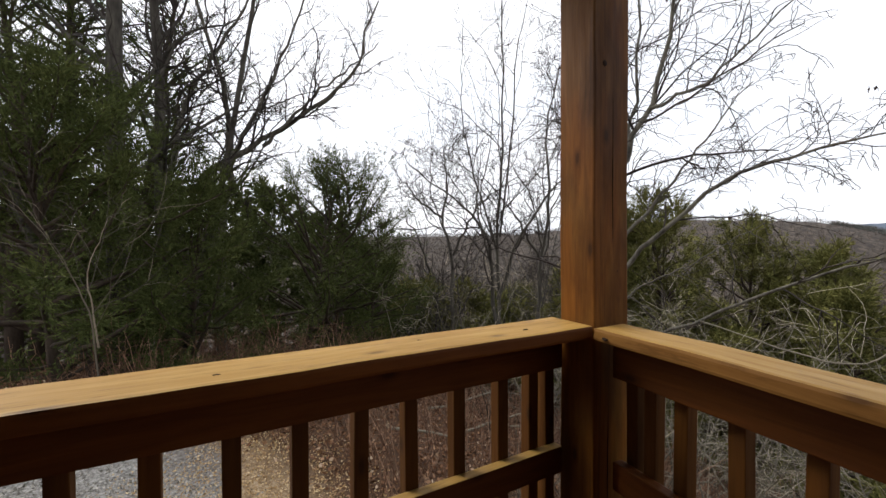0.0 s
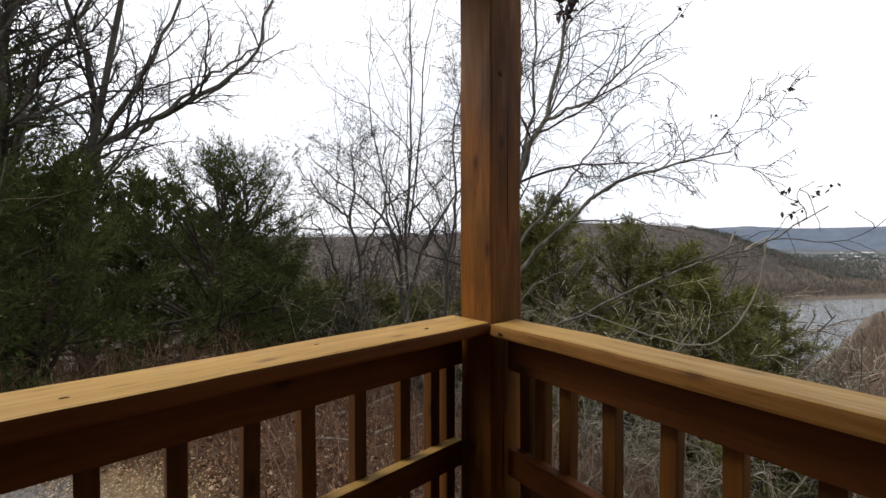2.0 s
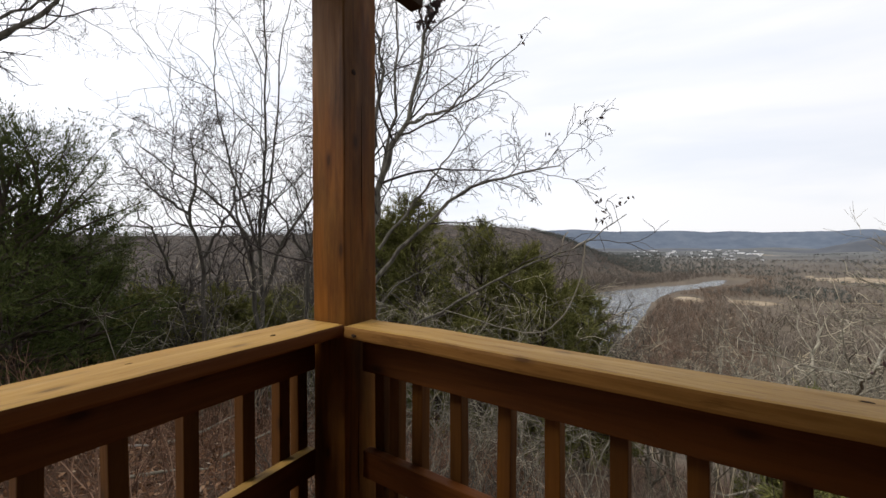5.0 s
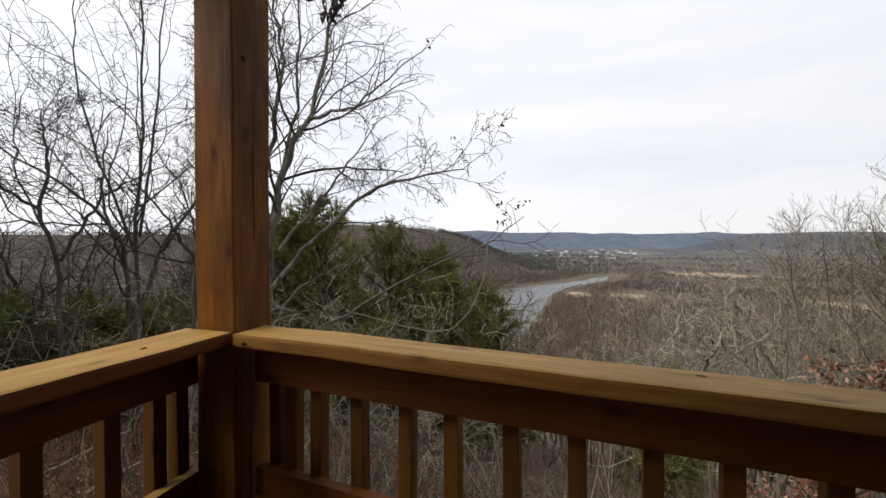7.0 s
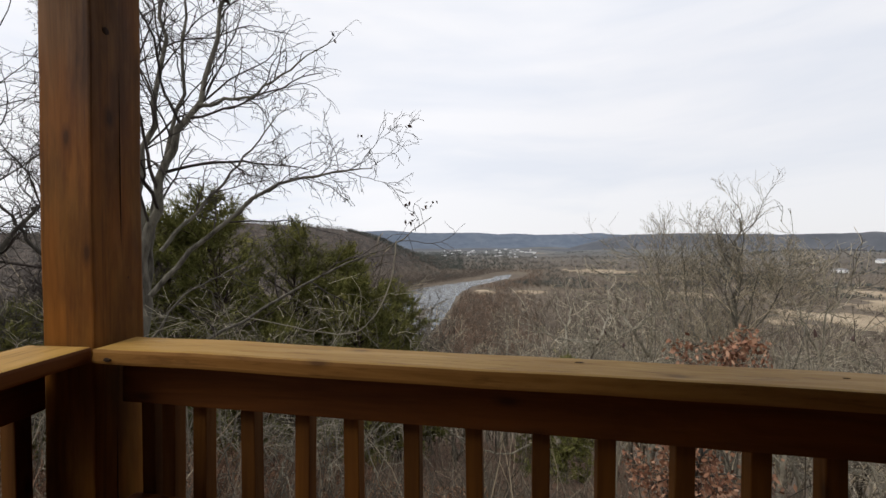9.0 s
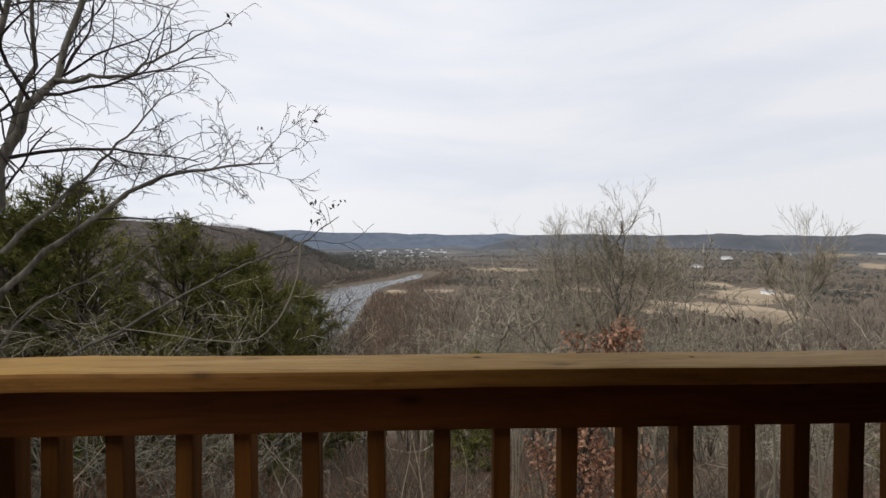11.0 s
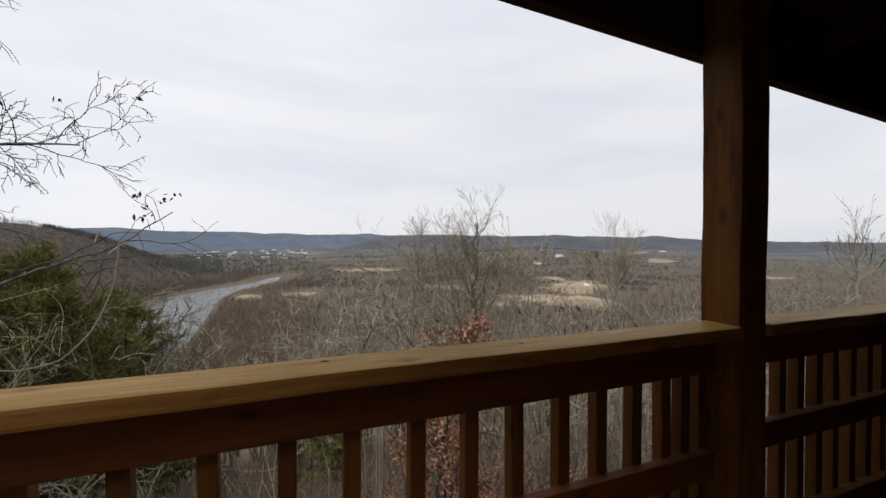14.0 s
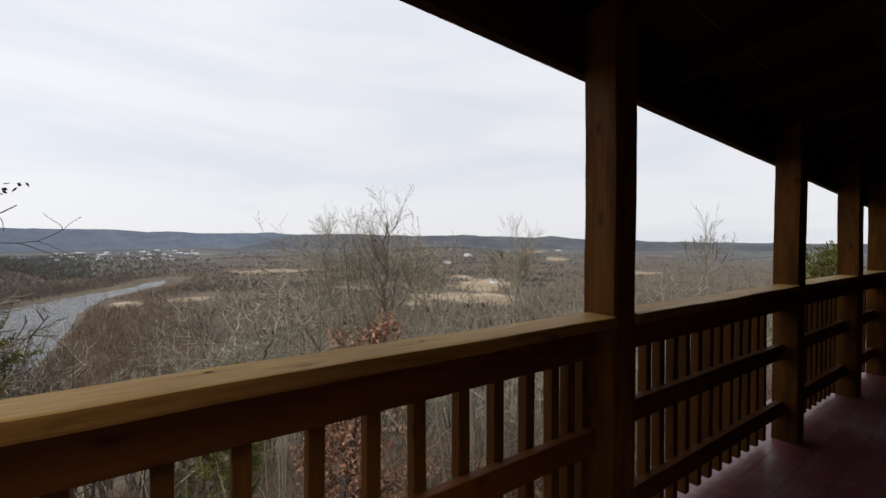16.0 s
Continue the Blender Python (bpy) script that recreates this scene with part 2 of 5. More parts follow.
def ground_material():
    m = Mat("hillside_ground", 0.95)
    v = m.coords((1, 1, 1))
    n = m.noise(v, 0.35, 6.0, 0.6)
    f = m.noise(v, 9.0, 6.0, 0.7)
    far = m.noise(v, 0.012, 8.0, 0.68)
    near = m.ramp(f, [(0.3, (0.038, 0.021, 0.012)), (0.55, (0.105, 0.058, 0.033)), (0.78, (0.22, 0.14, 0.085))])
    near = m.mix(m.math("MULTIPLY", n, 0.4), near, (0.105, 0.055, 0.030))
    wood = m.ramp(far, [(0.3, (0.058, 0.041, 0.028)), (0.5, (0.110, 0.079, 0.054)), (0.7, (0.175, 0.130, 0.089))])
    fine = m.noise(v, 0.10, 8.0, 0.75)
    wood = m.mix(0.6, wood, m.ramp(fine, [(0.35, (0.030, 0.025, 0.018)), (0.7, (0.15, 0.118, 0.08))]))
    field = m.ramp(m.noise(v, 0.02, 6.0, 0.6), [(0.3, (0.17, 0.128, 0.080)), (0.55, (0.29, 0.225, 0.148)), (0.75, (0.40, 0.33, 0.235))])
    ridge = m.add("ShaderNodeAttribute")
    ridge.attribute_name = "ridge"
    wood = m.mix(ridge.outputs["Fac"], wood, m.ramp(fine, [(0.38, (0.018, 0.015, 0.012)), (0.52, (0.052, 0.040, 0.031)), (0.64, (0.11, 0.086, 0.068))]))
    zone = m.add("ShaderNodeAttribute")
    zone.attribute_name = "zone"
    sep = m.add("ShaderNodeSeparateColor", {0: zone.outputs["Color"]})
    c = m.mix(sep.outputs[0], near, wood)
    edge = m.math("ADD", sep.outputs[1], m.math("MULTIPLY", m.math("SUBTRACT", m.noise(v, 0.03, 5.0), 0.5), 0.9))
    # distance haze painted into the ground: greyer and bluer as zone alpha rises
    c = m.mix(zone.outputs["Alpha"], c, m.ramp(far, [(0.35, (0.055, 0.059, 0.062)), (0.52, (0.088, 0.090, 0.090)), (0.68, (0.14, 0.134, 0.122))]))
    c = m.mix(m.ramp(edge, [(0.42, (0, 0, 0)), (0.56, (1, 1, 1))]), c, field)
    chip = m.ramp(m.noise(v, 24.0, 6.0, 0.75), [(0.36, (0.19, 0.125, 0.065)), (0.52, (0.48, 0.345, 0.195)), (0.66, (0.72, 0.58, 0.39))])
    stone = m.ramp(m.noise(v, 30.0, 5.0, 0.75), [(0.36, (0.10, 0.095, 0.085)), (0.52, (0.30, 0.285, 0.26)), (0.66, (0.52, 0.50, 0.46))])
    side = m.add("ShaderNodeSeparateXYZ", {0: v}).outputs[0]
    side = m.math("ADD", side, m.math("MULTIPLY", m.math("SUBTRACT", m.noise(v, 1.4, 4.0), 0.5), 2.2))
    chip = m.mix(m.ramp(m.math("ADD", m.math("MULTIPLY", side, 0.25), 0.5), [(0.36, (0, 0, 0)), (0.46, (1, 1, 1))]), stone, chip)
    c = m.mix(sep.outputs[2], c, chip)
    m.colour(c)
    m.bump(f, 0.8, 0.03)
    return m.m


GROUND = ground_material()


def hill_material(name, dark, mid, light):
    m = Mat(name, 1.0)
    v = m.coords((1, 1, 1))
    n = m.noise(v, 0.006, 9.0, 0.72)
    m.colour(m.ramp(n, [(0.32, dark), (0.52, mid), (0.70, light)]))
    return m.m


# distance haze is put into these base colours, bluest on the far range
HILLS_FAR = hill_material("haze_blue_far_hills", (0.066, 0.085, 0.118), (0.088, 0.108, 0.141), (0.12, 0.137, 0.166))
HILLS_NEAR = hill_material("hazed_grey_near_hills", (0.050, 0.056, 0.067), (0.070, 0.075, 0.086), (0.105, 0.106, 0.112))


def water_material():
    m = Mat("grey_river_water", 0.08)
    v = m.coords((1, 1, 1))
    m.b.inputs["Base Color"].default_value = (0.04, 0.048, 0.05, 1)
    m.b.inputs["Specular IOR Level"].default_value = 0.4
    m.bump(m.noise(m.coords((1, 1, 1)), 0.25, 6.0, 0.75), 0.8, 0.5)
    return m.m


WATER = water_material()


def flat_material(name, c, rough=0.7):
    m = Mat(name, rough)
    v = m.coords((1, 1, 1))
    n = m.noise(v, 1.3, 4.0)
    m.colour(m.ramp(n, [(0.3, tuple(x * 0.85 for x in c)), (0.7, c)]))
    return m.m


KNOT = flat_material("dark_knot", (0.030, 0.014, 0.006), 1.0)
HOUSE_WHITE = flat_material("white_siding", (0.75, 0.74, 0.72))
HOUSE_ROOF = flat_material("grey_roof_shingle", (0.30, 0.30, 0.31))
# siding of the added wall, near black so that it bounces little light
LOGWALL = wood_material("log_siding", (0.03, 0.014, 0.006), (0.055, 0.026, 0.010), (0.08, 0.040, 0.017), 0.75)


# ---- mesh helpers ----
def mesh_object(name, verts, faces, material, parent=None, label=""):
    me = bpy.data.meshes.new(name)
    me.from_pydata([tuple(v) for v in verts], [], [tuple(f) for f in faces])
    me.materials.append(material)
    ob = new(name, me)
    if parent is not None:
        ob.parent = parent
    if label:
        ob["label"] = label
    return ob


def fast_mesh(name, verts, tris_or_quads, material, parent=None, smooth=False):
    """verts (n, 3); faces (m, 3) or (m, 4) arrays: quick for large meshes."""
    me = bpy.data.meshes.new(name)
    verts = np.asarray(verts, np.float32)
    f = np.asarray(tris_or_quads, np.int32)
    k = f.shape[1]
    me.vertices.add(len(verts))
    me.vertices.foreach_set("co", verts.ravel())
    me.loops.add(f.size)
    me.loops.foreach_set("vertex_index", f.ravel())
    me.polygons.add(len(f))
    me.polygons.foreach_set("loop_start", np.arange(0, f.size, k, dtype=np.int32))
    me.polygons.foreach_set("loop_total", np.full(len(f), k, np.int32))
    if smooth:
        me.polygons.foreach_set("use_smooth", np.ones(len(f), bool))
    me.update(calc_edges=True)
    me.materials.append(material)
    ob = new(name, me)
    if parent is not None:
        ob.parent = parent
    return ob


def part(name, bm, material, parent, label=""):
    me = bpy.data.meshes.new(name)
    bm.to_mesh(me)
    bm.free()
    me.materials.append(material)
    ob = new(name, me)
    ob.parent = parent
    if label:
        ob["label"] = label
    return ob


def board_bm(length, width, height, bevel=0.004, cuts=10, wobble=0.0012, seed=0, twist=0.0):
    """A sawn board along x from 0 to length, centred in y and z, with eased edges and a slightly uneven surface."""
    rng = random.Random(seed)
    bm = bmesh.new()
    bmesh.ops.create_cube(bm, size=1)
    for v in bm.verts:
        v.co = Vector(((v.co.x + 0.5) * length, v.co.y * width, v.co.z * height))
    bmesh.ops.bevel(bm, geom=list(bm.edges), offset=bevel, segments=2, profile=0.6, affect="EDGES")
    long_edges = [e for e in bm.edges if abs(e.verts[0].co.x - e.verts[1].co.x) > length * 0.6]
    if cuts:
        bmesh.ops.subdivide_edges(bm, edges=long_edges, cuts=cuts, use_grid_fill=False)
    o = Vector((rng.random() * 50, rng.random() * 50, rng.random() * 50))
    for v in bm.verts:
        q = v.co * 1.7 + o
        p = v.co * 6.0 + o
        v.co.y += noise.noise(q) * wobble * 2 + noise.noise(p) * wobble
        v.co.z += noise.noise(q + Vector((9, 0, 0))) * wobble * 2 + noise.noise(p + Vector((0, 9, 0))) * wobble
    return bm


def thing(name, m, label, category, group="", kind=""):
    ob = new(name)
    ob.matrix_basis = m
    return tagged(ob, label, category, group, kind)


def tubes(polys, sides):
    """Polylines (points (n, 3), radii (n,)) to one vertex and quad array."""
    V, Fq, base = [], [], 0
    groups = defaultdict(list)
    for p, r in polys:
        groups[len(p)].append((p, r))
    ang = np.arange(sides) * 2 * np.pi / sides
    ca, sn = np.cos(ang), np.sin(ang)
    for n, items in groups.items():
        P = np.array([i[0] for i in items], float)
        Rr = np.array([i[1] for i in items], float)
        T = np.gradient(P, axis=1)
        T /= np.linalg.norm(T, axis=2, keepdims=True) + 1e-9
        ref = np.where(np.abs(T[..., 2:3]) > 0.9, np.array([1.0, 0, 0]), np.array([0, 0, 1.0]))
        ref = np.broadcast_to(ref[:, :1], T.shape)
        U = np.cross(T, ref)
        U /= np.linalg.norm(U, axis=2, keepdims=True) + 1e-9
        W = np.cross(T, U)
        ring = P[:, :, None, :] + Rr[:, :, None, None] * (U[:, :, None, :] * ca[None, None, :, None] + W[:, :, None, :] * sn[None, None, :, None])
        k = len(items)
        V.append(ring.reshape(-1, 3))
        idx = base + np.arange(k * n * sides).reshape(k, n, sides)
        a, b = idx[:, :-1, :], idx[:, 1:, :]
        Fq.append(np.stack([a, np.roll(a, -1, 2), np.roll(b, -1, 2), b], -1).reshape(-1, 4))
        base += k * n * sides
    return np.concatenate(V), np.concatenate(Fq)


# ---- the lie of the land ----
VALLEY = -60.0
KNOLL = (1300.0, -870.0)


def sp(v, w):
    return w * np.logaddexp(0, v / w)


def snoise(x, y, s, seed):
    """Smooth value noise made of a few turned sine waves."""
    r = np.random.RandomState(seed)
    out = 0
    for k in range(7):
        a = r.rand() * 6.283
        f = (0.6 + 1.1 * r.rand()) / s
        out = out + np.sin((x * np.cos(a) + y * np.sin(a)) * f * 6.283 + r.rand() * 6.283)
    return out / 7


def bearing(x, y):
    return np.degrees(np.arctan2(x, y))          # clockwise from +y, -180 to 180


def ground_z(x, y):
    x, y = np.asarray(x, float), np.asarray(y, float)
    d, A = np.hypot(x, y), bearing(x, y)
    z = -1.0 - 0.46 * sp(x - 1.6, 1.0) - 0.34 * sp(y - 11, 2.0) - 0.12 * sp(-6 - y, 3.0)
    z = VALLEY + sp(z - VALLEY, 8.0)
    z = z + 0.10 * snoise(x, y, 2.3, 1) * np.clip(d / 6, 0, 1) + 0.5 * snoise(x, y, 14, 2) * np.clip((d - 8) / 20, 0, 1)
    # wooded ridge across the side valley
    slope = np.interp(A, [-180, -40, 0, 20, 34, 48, 55, 60, 67, 70.2, 72, 74, 76, 79, 82, 180], [0.01, 0.014, 0.014, 0.012, 0.015, 0.036, 0.044, 0.038, 0.034, 0.022, 0.015, 0.0, -0.018, -0.040, -0.07, -0.07])
    top = np.maximum(slope * 900 - VALLEY + 1.1, 0)
    foot = sp(0.55 * (y - 128), 6.0)
    top = top - 14.0 * np.logaddexp(0, (top - foot) / 14.0)          # soft lesser of the two
    bump = np.exp(-(((d - 930) / 330) ** 2)) * np.clip((d - 150) / 200, 0, 1)
    z = z + np.maximum(top, 0) * bump * (1 + 0.03 * snoise(x, y, 90, 3))
    # evergreen knoll on the valley floor
    z = z + 30 * np.exp(-(((x - KNOLL[0]) / 330) ** 2 + ((y - KNOLL[1]) / 210) ** 2))
    # low rolling rises across the valley
    far = np.clip((d - 900) / 900, 0, 1)
    z = z + far * (14 + 22 * snoise(x, y, 700, 4)) * np.clip((A - 70) / 30, 0, 1)
    return z


def polar_sheet(radii, angles):
    Rg, Ag = np.meshgrid(radii, angles, indexing="ij")
    return Rg * np.sin(Ag), Rg * np.cos(Ag)


def river_line():
    """Centre line of the river and its half width."""
    s = np.linspace(0, 1, 60)
    kx = np.interp(s, [0, 0.2, 0.4, 0.55, 0.7, 0.85, 1], [120, 270, 400, 485, 545, 640, 800])
    ky = np.interp(s, [0, 0.2, 0.4, 0.55, 0.7, 0.85, 1], [88, 86, 88, 92, 82, 40, -10])
    ky = ky + np.clip((s - 0.6) * 3, 0, 1) * (7 * np.sin(s * 26) + 4 * np.sin(s * 61))
    for _ in range(3):
        kx[1:-1] = (kx[:-2] + 2 * kx[1:-1] + kx[2:]) / 4
        ky[1:-1] = (ky[:-2] + 2 * ky[1:-1] + ky[2:]) / 4
    return kx, ky, np.interp(s, [0, 0.4, 0.66, 0.82, 1], [39, 39, 34, 20, 11]) + 2.5 * np.sin(s * 47) + 1.8 * np.sin(s * 83 + 1)


def river_at(x):
    kx, ky, _ = river_line()
    return np.interp(x, kx, ky)


def to_river(x, y):
    kx, ky, _ = river_line()
    d = np.full(np.shape(x), 1e9)
    for a, b in zip(kx, ky):
        d = np.minimum(d, np.hypot(x - a, y - b))
    return d


def build_ground():
    radii = np.concatenate([[0.01], np.linspace(0.6, 16, 48), np.geomspace(16.8, 4900, 130)])
    n = 360
    ang = np.arange(n) * 2 * np.pi / n
    X, Y = polar_sheet(radii, ang)
    Z = ground_z(X, Y)
    dr = to_river(X, Y)
    low = Z < VALLEY + 25
    wide = np.interp(X, [300, 485, 545, 640, 800], [34, 33, 28, 15, 8])
    Z = np.where(low, Z - 4.0 * np.exp(-((dr / wide) ** 8)), Z)
    V = np.stack([X, Y, Z], -1).reshape(-1, 3)
    i = np.arange(len(radii) * n).reshape(len(radii), n)
    a, b = i[:-1], i[1:]
    Fq = np.stack([a, b, np.roll(b, -1, 1), np.roll(a, -1, 1)], -1).reshape(-1, 4)
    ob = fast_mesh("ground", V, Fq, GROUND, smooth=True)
    d, A = np.hypot(X, Y), bearing(X, Y)
    col = np.zeros((len(V), 4), np.float32)
    col[:, 0] = np.clip((d - 28) / 75, 0, 1).ravel()
    fld = field_mask(X, Y)
    col[:, 1] = fld.ravel()
    chip = np.clip(3.0 * (1.05 - np.hypot((X + 2.2) / 3.0, (Y - 3.6) / 2.2) + 0.16 * snoise(X, Y, 1.6, 11)), 0, 1)
    col[:, 2] = (chip * (d < 12)).ravel()
    # alpha: share of painted haze, growing from 900 m outwards
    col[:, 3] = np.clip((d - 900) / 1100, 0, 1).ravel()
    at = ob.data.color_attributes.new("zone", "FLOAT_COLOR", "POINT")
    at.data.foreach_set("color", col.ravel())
    rd = ob.data.attributes.new("ridge", "FLOAT", "POINT")
    ridge = np.clip((d - 250) / 150, 0, 1) * np.clip((Z - VALLEY - 5) / 18, 0, 1) * (d < 1500) * (A < 90)
    ridge = np.maximum(ridge, np.clip((d - 14) / 20, 0, 1) * np.clip((72 - A) / 8, 0, 1) * (d < 1500))
    rd.data.foreach_set("value", ridge.ravel().astype(np.float32))
    return tagged(ob, "leaf-strewn hillside falling to a brown winter valley", "ground", kind="structure")


def field_mask(X, Y):
    d, A = np.hypot(X, Y), bearing(X, Y)
    m = 0.0
    for fa, fd, wa, wd in FIELDS:
        m = np.maximum(m, 1.5 - 1.1 * np.hypot((A - fa) / wa, np.log(d / fd) / wd))
    m = m + 0.45 * snoise(X, Y, 110, 22) + 0.45 * snoise(X, Y, 42, 23) - 0.1
    return np.clip(m, 0, 1) * (to_river(X, Y) > 45) * (d > 300)


# dry hay fields: bearing, distance, half width in degrees, half depth as a ratio
FIELDS = [(128, 450, 10.0, 0.13), (131, 600, 4.5, 0.16), (127, 700, 2.5, 0.07), (87.4, 508, 2.2, 0.06), (93, 512, 4.5, 0.05), (103, 915, 6.0, 0.06),
          (129.5, 2300, 5.0, 0.08), (137.5, 1750, 2.0, 0.13), (140.5, 1350, 2.0, 0.10), (95, 2000, 2.5, 0.04), (113, 560, 5.0, 0.05), (150, 900, 5.0, 0.05)]
build_ground()


def build_river():
    kx, ky, hw = river_line()
    tx, ty = np.gradient(kx), np.gradient(ky)
    L = np.hypot(tx, ty)
    nx, ny = -ty / L, tx / L
    V, n = [], len(kx)
    for k in np.linspace(-1, 1, 9):
        V.append(np.stack([kx + nx * hw * k, ky + ny * hw * k, np.full(n, VALLEY - 0.9)], -1))
    V = np.stack(V, 1).reshape(-1, 3)
    i = np.arange(n * 9).reshape(n, 9)
    Fq = np.stack([i[:-1, :-1], i[1:, :-1], i[1:, 1:], i[:-1, 1:]], -1).reshape(-1, 4)
    tagged(fast_mesh("water", V, Fq, WATER), "pale grey river bending through the valley", "river", kind="structure")


build_river()


def build_pond():
    """A still backwater glimpsed through the trees of the side valley."""
    cx, cy = 360 * math.sin(radians(20.5)), 360 * math.cos(radians(20.5))
    z = float(ground_z(cx, cy)) + 1.2
    a = np.arange(40) * 2 * np.pi / 40
    r = 34 + 5 * np.sin(3 * a) + 3 * np.sin(7 * a + 1)
    V = np.stack([cx + r * np.cos(a), cy + 1.3 * r * np.sin(a), np.full(40, z)], 1)
    ob = mesh_object("water", V, [list(range(40))], WATER)
    tagged(ob, "pale backwater glimpsed through bare trees", "pond", kind="structure")


build_pond()


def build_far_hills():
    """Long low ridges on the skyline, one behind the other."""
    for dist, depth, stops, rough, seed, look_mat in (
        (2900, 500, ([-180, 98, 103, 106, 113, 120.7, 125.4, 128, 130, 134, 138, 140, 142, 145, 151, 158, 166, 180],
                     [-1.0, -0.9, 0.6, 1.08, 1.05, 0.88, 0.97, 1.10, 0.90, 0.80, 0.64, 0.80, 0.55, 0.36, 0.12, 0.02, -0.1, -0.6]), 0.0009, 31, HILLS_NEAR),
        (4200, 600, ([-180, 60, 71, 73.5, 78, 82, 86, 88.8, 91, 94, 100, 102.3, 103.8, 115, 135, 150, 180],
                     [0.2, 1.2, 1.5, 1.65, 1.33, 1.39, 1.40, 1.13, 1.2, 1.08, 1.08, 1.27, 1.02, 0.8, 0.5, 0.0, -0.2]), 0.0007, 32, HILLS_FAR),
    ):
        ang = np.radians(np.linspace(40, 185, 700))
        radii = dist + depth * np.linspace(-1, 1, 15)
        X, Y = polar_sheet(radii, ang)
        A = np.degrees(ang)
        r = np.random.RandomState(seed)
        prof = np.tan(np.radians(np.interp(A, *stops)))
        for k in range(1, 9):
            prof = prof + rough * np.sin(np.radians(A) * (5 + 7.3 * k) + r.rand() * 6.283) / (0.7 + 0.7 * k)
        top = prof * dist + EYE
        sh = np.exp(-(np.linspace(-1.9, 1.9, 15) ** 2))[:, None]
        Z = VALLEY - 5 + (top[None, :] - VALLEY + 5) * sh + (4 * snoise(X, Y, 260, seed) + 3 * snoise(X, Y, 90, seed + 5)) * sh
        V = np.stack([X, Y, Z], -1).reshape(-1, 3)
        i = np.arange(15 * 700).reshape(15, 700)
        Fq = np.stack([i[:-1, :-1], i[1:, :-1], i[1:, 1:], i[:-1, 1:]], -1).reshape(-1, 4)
        tagged(fast_mesh("backdrop", V, Fq, look_mat, smooth=True), "wooded hills along the skyline, haze painted into their colour", "hills", kind="structure")


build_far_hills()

# ---- the porch ----
POST = 0.15
SKEW = math.degrees(math.atan(0.0245))
RAIL = pose(0.948, 0, 0, 0, 0, -90 - SKEW)       # local x runs along the long rail, away from the corner; local y towards the valley
CAP_Z = 0.905
STAND = Matrix.Rotation(radians(-90), 4, "Y")      # board's x to upright


def upright(x, y, z):
    return Matrix.Translation((x, y, z)) @ STAND


def knot_bm(r, seed):
    """A low ragged oval of dark heartwood, set into a board's face."""
    bm = bmesh.new()
    bmesh.ops.create_icosphere(bm, subdivisions=2, radius=1)
    for v in bm.verts:
        w = 1 + 0.25 * noise.noise(v.co * 2 + Vector((seed, 0, 0)))
        v.co = Vector((v.co.x * r * 1.6 * w, v.co.y * r * 0.75 * w, v.co.z * 0.0032))
    return bm


def railing(name, frame_m, start, end, inner, cap_w, balusters, label, seed, cap_over=(0, 0), knots=(), lit_tops=False, middle=0.475, chipped=False, edge=None):
    """One bay of railing: local x along it, local y outwards; inner is the y of the cap's inner edge."""
    rail = thing(name, frame_m, label, "railing", "porch railings")
    L = end - start
    cap = part("cap_rail", board_bm(L + cap_over[0] + cap_over[1], cap_w, 0.040, 0.009, 24, 0.0022, seed), CAPWOOD, rail, "flat cap board with knots, its top painted lighter as if lit")
    # light from above is painted in: top faces paler, side faces darker
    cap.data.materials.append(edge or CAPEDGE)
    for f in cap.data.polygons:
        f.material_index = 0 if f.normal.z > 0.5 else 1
    cap.matrix_basis = pose(start - cap_over[0], inner + cap_w / 2, CAP_Z - 0.020)
    if chipped:
        for v in cap.data.vertices:
            if v.co.x < 0.06 and v.co.y < 0:
                n = noise.noise(v.co * 60 + Vector((3, 1, 0)))
                v.co.x += 0.010 + 0.014 * n
                v.co.z -= 0.004 * (1 + n) if v.co.z > 0 else 0
        c = part("crack", knot_bm(0.007, 5), KNOT, cap, "dark split in the chipped board end")
        c.matrix_basis = pose(0.055, -cap_w / 2 - 0.0005, -0.006, 90, 0, 0)
    for kx, ky, kr in knots:
        k = part("knot", knot_bm(kr, seed + int(100 * kx)), KNOT, cap, "dark open knot hole")
        k.matrix_basis = pose(kx - start + cap_over[0], ky, 0.0185)
    y0 = inner + cap_w - 0.045
    for nm, zt, hh in (("top_rail", CAP_Z - 0.0425, 0.122), ("middle_rail", middle, 0.089), ("bottom_rail", 0.172, 0.089)):
        b = part(nm, board_bm(L - 0.004, 0.036, hh, 0.004, 20, 0.0012, seed + len(nm)), WOOD, rail)
        # lit tops are painted onto the lower rails with the pale cap wood
        if lit_tops and nm != "top_rail":
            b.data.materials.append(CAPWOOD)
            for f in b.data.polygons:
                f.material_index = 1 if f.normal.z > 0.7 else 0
        b.matrix_basis = pose(start + 0.002, y0 + 0.018, zt - hh / 2)
    for k, bx in enumerate(balusters):
        b = part("baluster", board_bm(0.885, 0.040, 0.040, 0.003, 5, 0.0012, seed * 31 + k), BALWOOD, rail)
        jit = random.Random(seed * 77 + k)
        b.matrix_basis = Matrix.Translation((bx + jit.uniform(-0.004, 0.004), y0 + 0.057, -0.048)) @ Matrix.Rotation(radians(jit.uniform(-0.5, 0.5)), 4, "Y") @ STAND
    return rail


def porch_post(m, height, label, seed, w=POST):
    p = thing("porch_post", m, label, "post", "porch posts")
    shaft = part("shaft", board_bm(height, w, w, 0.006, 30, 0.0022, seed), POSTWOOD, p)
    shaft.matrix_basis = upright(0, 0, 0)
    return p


FLOOR_Z = -0.08
FALL = 0.065            # the roof drops this much for each metre along the porch
